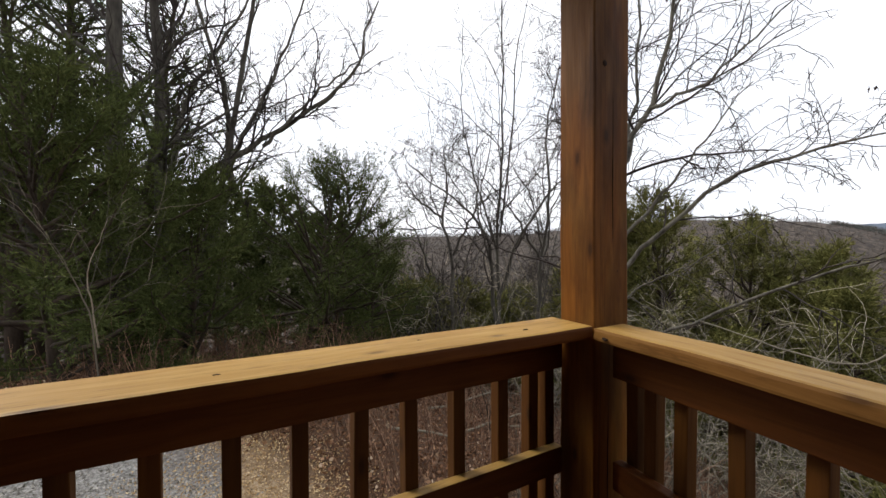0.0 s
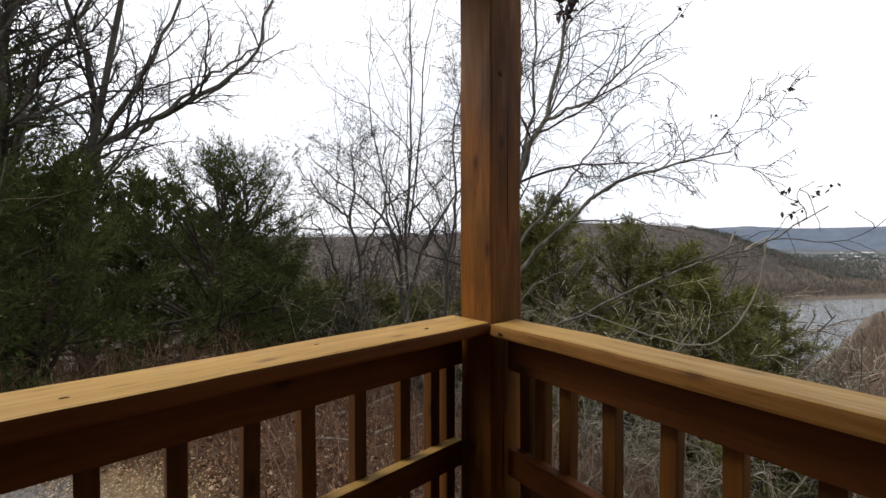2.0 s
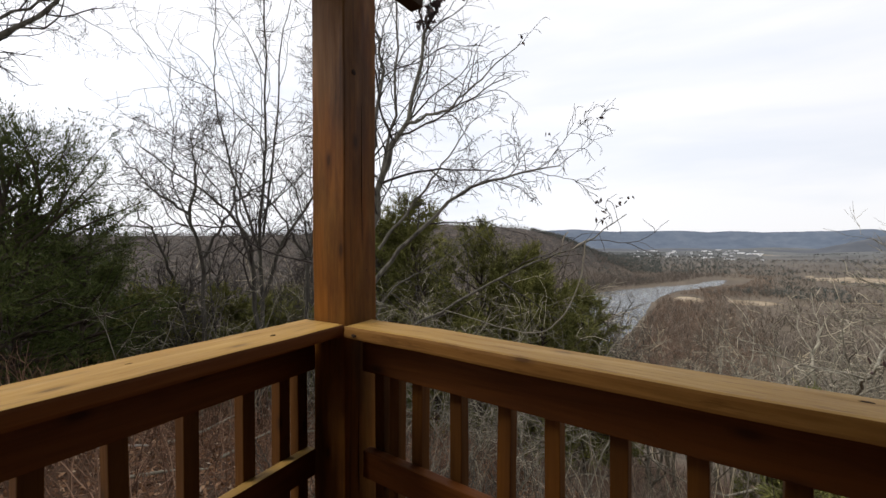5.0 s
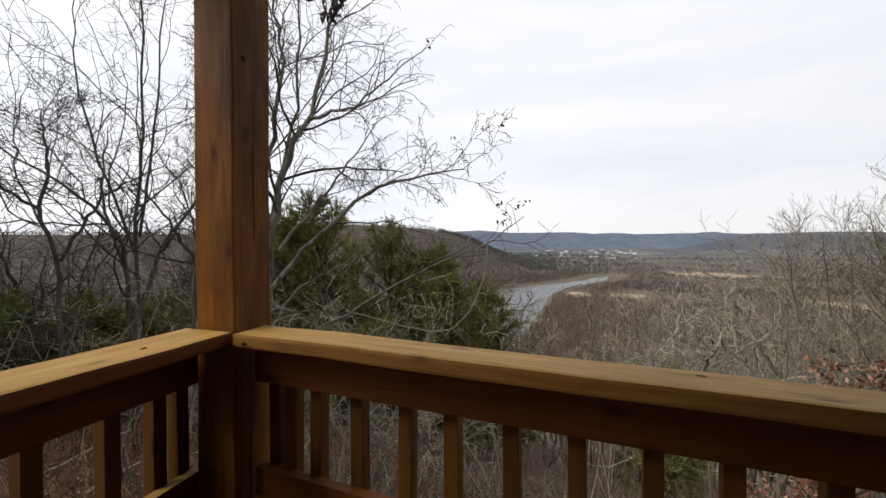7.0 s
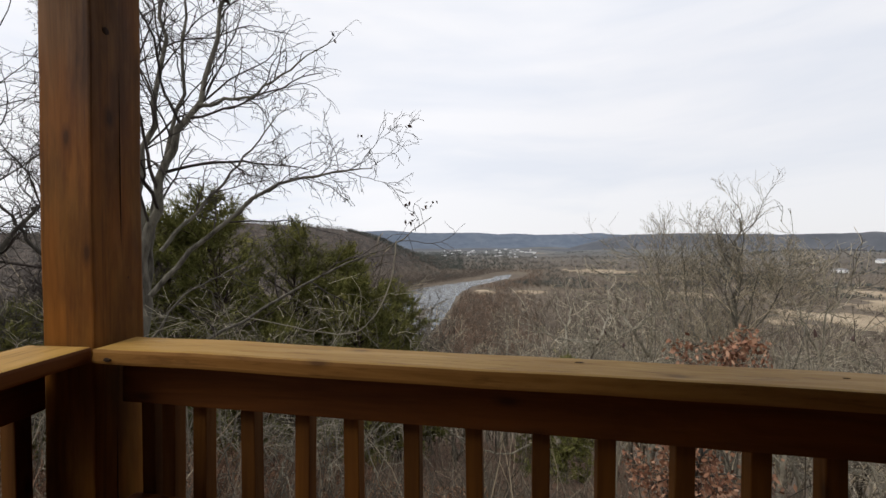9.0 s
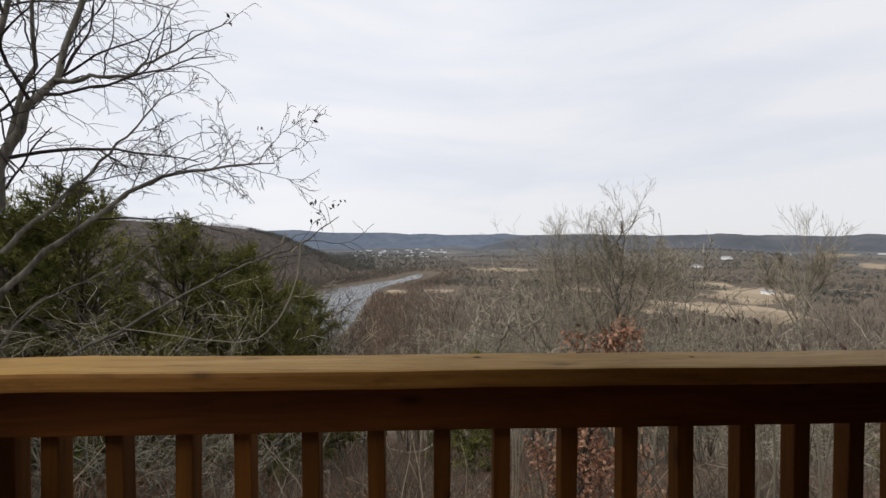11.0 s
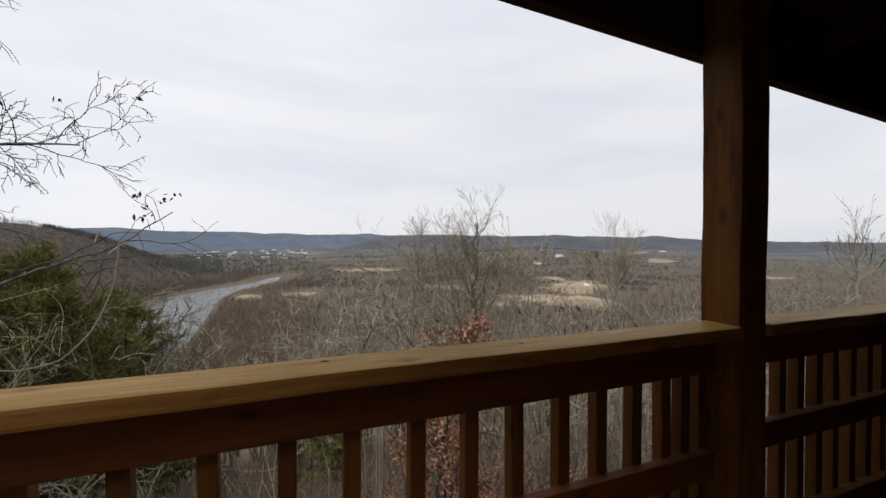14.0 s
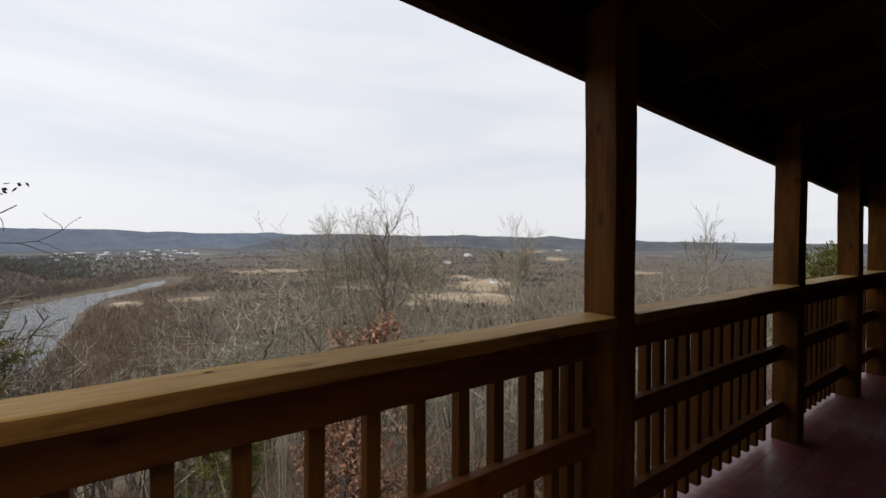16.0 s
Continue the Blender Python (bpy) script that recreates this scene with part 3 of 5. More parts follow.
POST_TOP = 2.12 - FLOOR_Z
# corner post: its inner corner stands where the two caps meet
CORNER = (0.985, 1.055)
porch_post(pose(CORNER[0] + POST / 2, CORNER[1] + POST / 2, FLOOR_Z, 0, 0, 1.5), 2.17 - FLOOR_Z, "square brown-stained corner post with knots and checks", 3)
corner_post = [o for o in bpy.data.objects if o.name == "porch_post"][0]
for px, py, pz, plong, turn in ((0.006, -POST / 2, 1.42, 0.30, 0), (-0.012, -POST / 2, 0.62, 0.22, 0), (0.026, -POST / 2, 1.15, 0.016, 0), (-0.03, -POST / 2, 1.80, 0.010, 0)):
    bm = knot_bm(0.01, int(100 * pz))
    for v in bm.verts:
        v.co = Vector((v.co.x / 0.016 * (0.0014 if plong > 0.1 else 0.010), v.co.z * 0.6, v.co.y / 0.0075 * plong))
    bmesh.ops.recalc_face_normals(bm, faces=bm.faces)
    c = part("check" if plong > 0.1 else "knot", bm, KNOT, corner_post, "dark drying crack in the post" if plong > 0.1 else "dark knot")
    c.matrix_basis = pose(px, py, pz, 0, 0, turn)
# posts along the valley side, by distance along the rail
ALONG = [1.385, 3.26, 4.62, 5.60]
SIDE_POST = 0.130
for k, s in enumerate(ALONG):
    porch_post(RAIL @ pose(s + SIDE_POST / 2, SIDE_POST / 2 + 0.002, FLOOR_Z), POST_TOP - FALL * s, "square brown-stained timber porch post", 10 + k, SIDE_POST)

# valley side bays
starts = [-1.036] + [s + SIDE_POST for s in ALONG[:-1]]
ends = ALONG
for k, (a, b) in enumerate(zip(starts, ends)):
    if k == 0:
        bal = [-0.99, -0.93, -0.839, -0.691, -0.541, -0.393, -0.245, -0.092, 0.058, 0.210, 0.361, 0.511, 0.658, 0.800, 0.942, 1.082, 1.203, 1.285, 1.366]
    elif k == 1:
        bal = [1.560 + 0.118 * i for i in range(14)]
    else:
        n = int((b - a - 0.05) / 0.115)
        bal = [a + ((b - a) - (n - 1) * 0.115) / 2 + i * 0.115 for i in range(n)]
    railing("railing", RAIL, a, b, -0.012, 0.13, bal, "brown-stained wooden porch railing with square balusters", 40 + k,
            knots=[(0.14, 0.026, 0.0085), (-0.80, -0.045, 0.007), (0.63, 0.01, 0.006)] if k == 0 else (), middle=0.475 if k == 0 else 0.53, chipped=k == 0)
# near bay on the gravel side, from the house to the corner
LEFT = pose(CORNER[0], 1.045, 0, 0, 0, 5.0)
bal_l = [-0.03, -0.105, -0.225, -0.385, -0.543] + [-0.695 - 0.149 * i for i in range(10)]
# unlit cap edge painted with darker rail wood; lower rails get lit tops
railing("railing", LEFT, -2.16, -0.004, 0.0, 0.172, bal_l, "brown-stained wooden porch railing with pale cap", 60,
        knots=[(-0.55, 0.02, 0.008), (-1.02, -0.03, 0.006), (-0.22, -0.02, 0.006)], lit_tops=True, edge=WOOD)


# deck
def build_deck():
    floor = thing("floor", pose(0, 0, 0), "worn red-painted plank porch floor", "floor", kind="structure")
    n = 16
    w = 2.38 / n
    me = None
    for k in range(n):
        x = -1.15 + w * (k + 0.5)
        if me is None:
            b = part("plank", board_bm(9.6, w - 0.0006, 0.036, 0.0012, 30, 0.0006, 5), FLOOR, floor)
            me = b.data
        else:
            b = new("plank", me)
            b.parent = floor
        b.matrix_basis = pose(x, 1.22, FLOOR_Z - 0.018, 0, 0, -90)
    for y in (1.20, -8.36):
        j = part("rim_joist", board_bm(2.38, 0.04, 0.2, 0.003, 6, 0.001, 6), ROOFWOOD, floor)
        j.matrix_basis = pose(-1.15, y, FLOOR_Z - 0.14)
    for x in (1.20, -1.13):
        j = part("rim_joist", board_bm(9.52, 0.04, 0.2, 0.003, 6, 0.001, 7), ROOFWOOD, floor)
        j.matrix_basis = pose(x, 1.18, FLOOR_Z - 0.14, 0, 0, -90)
    for k in range(4):
        y = 1.1 - 3.0 * k
        s = part("support_post", board_bm(6.0, POST, POST, 0.006, 8, 0.002, 70 + k), WOOD, floor)
        s.matrix_basis = upright(1.08, y, FLOOR_Z - 6.05)


build_deck()


def beam(m, length, section, seed):
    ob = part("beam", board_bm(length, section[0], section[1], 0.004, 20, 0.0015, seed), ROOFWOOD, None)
    ob.matrix_basis = m
    return tagged(ob, "dark timber beam, on the posts or added out of view", "beam", kind="structure")


def build_roof():
    """High headers over the corner, added out of view; from there on a low beam outside the posts carries rafters and
    boards, with eaves past both rails.
    """
    beam(RAIL @ pose(-0.40, POST + 0.027, 1.932 + 0.15, 0, math.degrees(math.atan(FALL)), 0), 9.0, (0.045, 0.30), 90)
    # unseen cross header, added to keep sky light off the rails
    beam(pose(-1.16, 0.83, 1.97), 2.24, (0.045, 0.2), 91)
    # unseen headers, added to tie in the tall corner post
    beam(pose(-1.16, CORNER[1] + POST / 2, 2.215), 2.36, (0.09, 0.09), 93)
    beam(pose(CORNER[0] + POST / 2, 1.08, 2.215, 0, 0, -91.4), 0.70, (0.09, 0.09), 94)
    bm = bmesh.new()
    rise = math.tan(radians(9.0))

    def box(x0, x1, y0, y1, lo, hi):
        """A sloping timber from x0 to x1 that follows the roof's pitch."""
        g = bmesh.ops.create_cube(bm, size=1)
        for v in g["verts"]:
            x = x0 if v.co.x < 0 else x1
            v.co = Vector((x, y0 if v.co.y < 0 else y1, 2.19 + (1.12 - x) * rise + FALL * (y0 if v.co.y < 0 else y1) + (lo if v.co.z < 0 else hi)))

    for k in range(16):
        y = 0.78 - 0.58 * k
        box(-1.16, 1.10 + 0.0245 * y, y - 0.02, y + 0.02, -0.13, 0.0)
    # over the corner these boards run on out of view and shade it
    for k in range(17):
        x = -1.16 + 0.135 * k
        box(x, x + 0.131, -8.6, 1.60, 0.002 + 0.002 * (k % 3), 0.024)
    for x in (-0.45, 0.35):
        box(x, x + 0.09, -8.6, 0.40, -0.17, -0.132)
    me = bpy.data.meshes.new("ceiling")
    bm.to_mesh(me)
    bm.free()
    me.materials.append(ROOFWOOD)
    tagged(new("ceiling", me), "dark open-raftered porch ceiling", "ceiling", kind="structure")


build_roof()


def build_house_wall():
    # out of view: added to darken the porch, its end set by the light
    wall = thing("wall_house", pose(0, 0, 0), "unseen dark log wall added behind the porch", "wall", kind="structure")
    me = None
    for k in range(14):
        if me is None:
            b = part("log", board_bm(9.55, 0.12, 0.205, 0.04, 12, 0.003, 95), LOGWALL, wall)
            me = b.data
        else:
            b = new("log", me)
            b.parent = wall
        b.matrix_basis = pose(-1.24, 0.85, -0.05 + 0.205 * k, 0, 0, -90)
    e = part("end_wall", board_bm(2.3, 0.12, 2.7, 0.01, 4, 0.002, 96), LOGWALL, wall)
    e.matrix_basis = pose(-1.15, -8.5, 1.21)


build_house_wall()


# ---- plants ----
def at(A, d, dz=0.0):
    x, y = d * math.sin(radians(A)), d * math.cos(radians(A))
    return np.array([x, y, float(ground_z(x, y)) + dz])


def unit(v):
    return v / (np.linalg.norm(v) + 1e-9)


def aim(az, el):
    """Direction from a bearing (clockwise from +y) and an elevation, degrees."""
    a, e = radians(az), radians(el)
    return np.array([math.sin(a) * math.cos(e), math.cos(a) * math.cos(e), math.sin(e)])


def run(rng, p, d, L, n, wander, up):
    """A wandering line of n steps."""
    pts = [p]
    d = d.copy()
    for _ in range(n):
        d = unit(d + rng.normal(0, wander, 3) + np.array([0, 0, up]))
        p = p + d * L / n
        pts.append(p)
    return np.array(pts)


def tilt_off(rng, d, ang):
    """d turned by ang radians in a random plane."""
    side = unit(np.cross(d, rng.normal(0, 1, 3)))
    return unit(d * math.cos(ang) + side * math.sin(ang))


LIMIT = (4.5, 1.9, 0.95, 0.5)          # longest branch of each level, metres


def fork(rng, out, line, r0, r1, level, spec, finest=0.0024, clear=0.22):
    """Children of one line, and theirs in turn. spec: a row for each level: count, angle, length ratio, wander, upturn, steps, thickness ratio."""
    if level >= len(spec):
        return
    count, angle, ratio, wander, up, steps, thin = spec[level]
    L = np.linalg.norm(np.diff(line, axis=0), axis=1).sum()
    n = len(line) - 1
    for k in range(count):
        f = clear + (1 - clear) * (k + rng.rand()) / count
        i = min(int(f * n), n - 1)
        u = f * n - i
        p = line[i] * (1 - u) + line[i + 1] * u
        d = unit(line[i + 1] - line[i])
        r = (r0 + (r1 - r0) * f) * thin * (0.8 + 0.4 * rng.rand())
        r = max(r, finest)
        c = run(rng, p, tilt_off(rng, d, radians(angle) * (0.7 + 0.6 * rng.rand())), min(L * ratio * (1.15 - 0.6 * f) * (0.6 + 0.8 * rng.rand()), LIMIT[level]), steps, wander, up)
        rr = np.linspace(r, max(r * 0.35, finest * 0.7), len(c))
        out[level].append((c, rr))
        fork(rng, out, c, r, rr[-1], level + 1, spec, finest)


def bare_tree(name, label, base, stems, spec, seed, bark=None, twig=None, group="", limbs=(), finest=0.003, clear=0.22):
    """stems: (offset, bearing, elevation, length, foot radius, wander, upturn). Limbs and twigs fork off them by spec."""
    rng = np.random.RandomState(seed)
    tree = thing(name, Matrix.Translation(base), label, "tree", group)
    z0 = np.zeros(3)
    stem_lines, out = [], [[] for _ in spec]
    for off, az, el, L, r, wander, up in stems:
        line = run(rng, z0 + np.array(off) - np.array([0, 0, 0.25]), aim(az, el), L, 12, wander, up)
        rad = np.linspace(r, r * 0.22, len(line))
        stem_lines.append((line, rad))
        fork(rng, out, line, r, r * 0.25, 0, spec, finest)
    for i, (line_pts, r, level) in enumerate(limbs):
        line = smooth_line(np.array(line_pts, float) - base, 18, rng, 0.5 * r)
        rad = np.linspace(r, r * 0.2, len(line))
        stem_lines.append((line, rad))
        fork(rng, out, line, r * 0.85, r * 0.25, level, spec, finest, clear if i == 0 else 0.22)
    V, Fq = tubes(stem_lines, 8)
    fast_mesh("trunk", V, Fq, bark or BARK, tree, smooth=True)
    if out[0]:
        V, Fq = tubes(out[0], 5)
        fast_mesh("branchwork", V, Fq, bark or BARK, tree, smooth=True)["kind"] = "stuff"
    twigs = [b for lev in out[1:] for b in lev]
    if twigs:
        V, Fq = tubes(twigs, 3)
        fast_mesh("crown", V, Fq, twig or TWIG, tree)["kind"] = "stuff"
    return tree


def smooth_line(pts, n, rng, jit):
    """A rounded line of n steps through a few points, a little crooked."""
    s = np.linspace(0, len(pts) - 1, n + 1)
    line = np.stack([np.interp(s, np.arange(len(pts)), pts[:, k]) for k in range(3)], 1)
    for _ in range(2):
        line[1:-1] = (line[:-2] + 2 * line[1:-1] + line[2:]) / 4
    line[1:] += rng.normal(0, jit, (n, 3))
    return line


def spray_quads(rng, centres, dirs, length, width, droop=0.0):
    """Narrow leaf sprays: one kite-shaped quad each."""
    n = len(centres)
    d = dirs + rng.normal(0, 0.55, (n, 3))
    d[:, 2] -= droop
    d /= np.linalg.norm(d, axis=1, keepdims=True)
    side = np.cross(d, rng.normal(0, 1, (n, 3)))
    side /= np.linalg.norm(side, axis=1, keepdims=True) + 1e-9
    L = length * (0.5 + rng.rand(n, 1))
    W = width * (0.6 + 0.8 * rng.rand(n, 1))
    a = centres
    b = centres + d * L * 0.45 + side * W
    c = centres + d * L
    e = centres + d * L * 0.45 - side * W
    V = np.stack([a, b, c, e], 1).reshape(-1, 3)
    return V, np.arange(4 * n).reshape(n, 4)


def cedar(name, label, base, height, width, seed, leaf=None, density=1.0, bare_to=0.12, spray=(0.070, 0.0062), plume=0.42, lean=(0, 90), group="", ragged=0.35, round_top=0.62):
    rng = np.random.RandomState(seed)
    tree = thing(name, Matrix.Translation(base), label, "tree", group)
    trunk = run(rng, np.array([0, 0, -0.3]), aim(lean[0], lean[1]), height, 14, 0.035, 0.03)
    rad = np.linspace(height * 0.017, 0.012, len(trunk))
    V, Fq = tubes([(trunk, rad)], 8)
    fast_mesh("trunk", V, Fq, BARK_CEDAR, tree, smooth=True)
    limbs, C, D = [], [], []
    n_limb = int(height * 13)
    for k in range(n_limb):
        f = bare_to + (1 - bare_to) * (k + rng.rand()) / n_limb
        i = min(int(f * 14), 13)
        p = trunk[i] + (trunk[i + 1] - trunk[i]) * (f * 14 - i)
        prof = (1 - f) ** round_top * (0.55 + 0.45 * min(1, (f - bare_to + 0.12) / 0.3))
        L = width * prof * (1 - ragged + 2 * ragged * rng.rand()) + 0.15
        el = 5 + 50 * f + rng.normal(0, 10)
        line = run(rng, p, aim(rng.rand() * 360, el), L, 5, 0.13, 0.03)
        limbs.append((line, np.linspace(max(0.006, 0.018 * L), 0.004, 6)))
        m = int(density * (5 + 13 * L))                 # plumes on this limb
        g = 0.2 + 0.8 * rng.rand(m) ** 0.7
        j = np.minimum((g * 5).astype(int), 4)
        q = line[j] + (line[j + 1] - line[j]) * (g * 5 - j)[:, None]
        along = unit(line[-1] - line[0])
        pd = along[None] * 0.8 + rng.normal(0, 0.55, (m, 3)) + np.array([0, 0, 0.15])
        pd /= np.linalg.norm(pd, axis=1, keepdims=True)
        pl = plume * (0.5 + 0.9 * rng.rand(m, 1))
        per = 22
        u = rng.rand(m, per, 1)
        pts = q[:, None, :] + pd[:, None, :] * pl[:, None, :] * u + rng.normal(0, 0.024, (m, per, 3)) * np.array([1, 1, 0.8])
        C.append(pts.reshape(-1, 3))
        D.append(np.repeat(pd, per, 0) * 1.5)
    V, Fq = tubes(limbs, 4)
    fast_mesh("branchwork", V, Fq, BARK_CEDAR, tree)
    V, Fq = spray_quads(rng, np.concatenate(C), np.concatenate(D), *spray)
    fast_mesh("foliage", V, Fq, leaf or CEDAR, tree)
    return tree


# -- fine tall tree and its neighbours past the corner --
def reach(A, el, d):
    """A place by bearing, elevation and distance from the deck's standpoint."""
    return np.array([d * math.sin(radians(A)), d * math.cos(radians(A)), EYE + d * math.tan(radians(el))])


FINE = [(22, 38, 0.27, 0.17, 0.07, 11, 0.5), (7, 46, 0.42, 0.19, 0.03, 9, 0.66), (4, 50, 0.5, 0.2, 0.01, 6, 0.8)]
WIDE = [(12, 50, 0.36, 0.22, 0.06, 11, 0.55), (10, 48, 0.40, 0.24, 0.04, 10, 0.6), (5, 50, 0.55, 0.26, 0.02, 8, 0.75), (2, 52, 0.5, 0.26, 0.0, 4, 0.85)]
OAK = [(9, 42, 0.42, 0.15, 0.06, 9, 0.6), (12, 42, 0.40, 0.18, 0.06, 9, 0.55), (9, 44, 0.44, 0.22, 0.03, 6, 0.6), (5, 48, 0.5, 0.24, 0.0, 5, 0.8)]
THIN_OAK = [(16, 50, 0.22, 0.17, 0.05, 8, 0.4), (8, 45, 0.46, 0.2, 0.03, 6, 0.6), (6, 48, 0.5, 0.24, 0.0, 4, 0.75)]
bare_tree("birch_tree", "slender tall bare tree with fine upright grey twigs", at(32.3, 11), [], FINE, 5, BARK, TWIG, finest=0.0046,
          limbs=[([at(32.3, 11, -0.3), reach(31.9, 0.6, 11), reach(32.6, 14, 11), reach(32.4, 36, 11)], 0.055, 0),
                 ([reach(31.9, -2, 11), reach(28.3, 10.7, 10.9), reach(26.8, 17, 10.7), reach(27.2, 28, 10.6)], 0.03, 1),
                 ([reach(32.2, 0.6, 11), reach(33.8, 13, 10.9), reach(34.3, 24, 10.9), reach(36.8, 32, 10.8)], 0.03, 1)])
bare_tree("small_tree", "low spreading bare tree with crooked dark branches", at(31.8, 9.3), [], WIDE, 6, BARK, TWIG, finest=0.0044,
          limbs=[([at(31.8, 9.3, -0.3), reach(31.5, -6, 9.3), reach(30.3, 0.6, 9.2), reach(27, 5.5, 9.1), reach(19.5, 10.4, 8.8)], 0.055, 1),
                 ([reach(31.8, -8, 9.3), reach(34.5, 0, 9.2), reach(39, 6.7, 9.1), reach(43, 10.5, 9.0)], 0.045, 1),
                 ([reach(31.2, -4, 9.3), reach(29, 4, 9.4), reach(29.5, 12, 9.4)], 0.035, 1)])
bare_tree("small_tree", "crooked bare tree with gnarled twisting boughs", at(24.2, 13), [], WIDE, 8, BARK, TWIG, finest=0.0044,
          limbs=[([at(24.2, 13, -0.3), reach(24.4, -10.5, 13), reach(22.6, -6, 13), reach(21.6, -1.5, 13), reach(19.5, 4, 13)], 0.085, 1),
                 ([reach(24.3, -11, 13), reach(26.6, -7.3, 13), reach(27, -4, 13), reach(29, 1.5, 13)], 0.06, 1)])
bare_tree("small_tree", "bare grey sapling above brushy slope", at(39, 12.5), [((0, 0, 0), 40, 84, 6.0, 0.05, 0.06, 0.02), ((0.3, 0, 0), 90, 70, 4.6, 0.035, 0.06, 0.03)], WIDE, 9, BARK, TWIG)

for k, (A, d, h) in enumerate([(21.5, 15, 5.0), (27.5, 12, 4.4), (36, 14.5, 7.5), (41.5, 12, 6.0), (17, 16, 4.5), (19.5, 12.5, 2.6), (23, 11.5, 2.8), (29.5, 13.5, 3.8), (33.5, 12.5, 3.4), (38.5, 11, 3.2), (43.5, 14, 4.6)]):
    bare_tree("small_tree", "dark bare understorey tree on the slope", at(A, d), [((0, 0, 0), A + 40, 86, h, 0.05, 0.05, 0.02), ((0.2, 0.1, 0), A - 60, 74, h * 0.8, 0.035, 0.07, 0.02)], WIDE[:3], 110 + k, BARK, TWIG, "understorey trees")


bare_tree("small_tree", "dark crooked bare tree with wide reaching boughs", at(25.5, 9.8), [], WIDE, 61, BARK, TWIG, finest=0.0044,
          limbs=[([at(25.5, 9.8, -0.3), reach(25.8, -4, 9.8), reach(24, 4, 9.7), reach(25.2, 9, 9.6), reach(24.2, 13, 9.6)], 0.05, 0),
                 ([reach(25.7, -2, 9.8), reach(29, 5, 9.7), reach(35, 9, 9.6)], 0.035, 1),
                 ([reach(24.4, 3, 9.7), reach(20.5, 6, 9.7), reach(17.5, 10, 9.7)], 0.03, 1)])
bare_tree("small_tree", "dark crooked bare tree with wide reaching boughs", at(37.5, 10.5), [], WIDE, 62, BARK, TWIG, finest=0.0044,
          limbs=[([at(37.5, 10.5, -0.3), reach(37.2, -5, 10.5), reach(39, 5, 10.4), reach(38, 14, 10.3), reach(40, 22, 10.2)], 0.055, 0),
                 ([reach(37.8, -3, 10.5), reach(34, 4, 10.4), reach(29, 10, 10.3)], 0.035, 1)])


# -- arching tree beside the deck --
ARCH = [(12, 42, 0.36, 0.15, 0.03, 11, 0.5), (13, 44, 0.34, 0.15, 0.02, 12, 0.5), (7, 48, 0.48, 0.19, -0.03, 9, 0.66), (3, 50, 0.55, 0.2, -0.09, 6, 0.85)]
arching = bare_tree("arching_tree", "bare tree with long arching boughs and hanging twigs", at(45.0, 6.2), [], ARCH, 14, BARK_MID, TWIG, finest=0.0034,
                    limbs=[([at(45.0, 6.2, -0.3), reach(45.3, -2.2, 6.2), reach(47.3, 9, 6.1), reach(51, 16.5, 6.1), reach(55.8, 33, 6.0)], 0.075, 1),
                           ([reach(45.0, -9, 6.3), reach(45.1, 8, 6.4), reach(47.8, 22, 6.4), reach(45.6, 32, 6.4)], 0.05, 1),
                           ([reach(46.0, -6, 6.1), reach(52, 1.4, 5.9), reach(60.0, 8.0, 5.7), reach(66.0, 9.2, 5.5), reach(71.5, 10.0, 5.2)], 0.034, 1),
                           ([reach(45.8, -15, 6.1), reach(57, -8.6, 5.8), reach(66.7, -3.5, 5.5), reach(74, -0.6, 5.2), reach(79.6, 3.4, 5.1)], 0.022, 2),
                           ([reach(50.8, 15.8, 6.0), reach(57, 17.8, 5.9), reach(66.5, 25.5, 5.6)], 0.026, 2),
                           ([reach(47.0, -1, 6.1), reach(53.4, 7.3, 6.0), reach(60.5, 17, 5.7)], 0.026, 1),
                           ([reach(45.5, -8, 6.3), reach(46.8, 6, 6.4), reach(49.6, 19, 6.3), reach(49.2, 34, 6.3)], 0.04, 1),
                           ([reach(45.4, -12, 6.2), reach(49.0, -6, 6.0), reach(55, -3, 5.8), reach(62, 2, 5.6)], 0.018, 2)])

# hanging vine, a pale curved stem
vine = thing("vine", Matrix.Identity(4), "pale bare vine hanging in a loop from a bough", "vine")
rng = np.random.RandomState(4)
V, Fq = tubes([(smooth_line(np.array([reach(74.7, 0.2, 5.1), reach(74.4, -4, 5.1), reach(72.6, -9.2, 5.1), reach(69.5, -12.2, 5.2), reach(65.5, -12, 5.2), reach(56, -9.4, 5.4)]), 26, rng, 0.006), np.linspace(0.009, 0.006, 27))], 5)
fast_mesh("stem", V, Fq, TWIG_PALE, vine, smooth=True)


def hang_clump(parent, name, places, size, material, seed, n=5):
    """Small dark clumps of dried leaves or pods caught in a tree."""
    rng = np.random.RandomState(seed)
    for p in places:
        q = p + rng.normal(0, size * 0.5, (n, 3)) - np.array(parent.matrix_basis.translation)
        V, Fq = spray_quads(rng, q, rng.normal(0, 0.4, (n, 3)) + np.array([0.2, 0, -0.8]), size, size * 0.26)
        fast_mesh(name, V, Fq, material, parent)["kind"] = "stuff"


hang_clump(arching, "seed_pod", [reach(76.2, 5.4, 5.15), reach(76.6, 4.4, 5.15), reach(77.3, 2.4, 5.15), reach(77.0, 3.2, 5.15), reach(78.7, 4.6, 5.1), reach(79.8, 5.4, 5.1), reach(69.6, 14.2, 5.45), reach(76.4, 15.8, 5.3), reach(66.6, 25.6, 5.6)], 0.062, PODS, 3, 4)
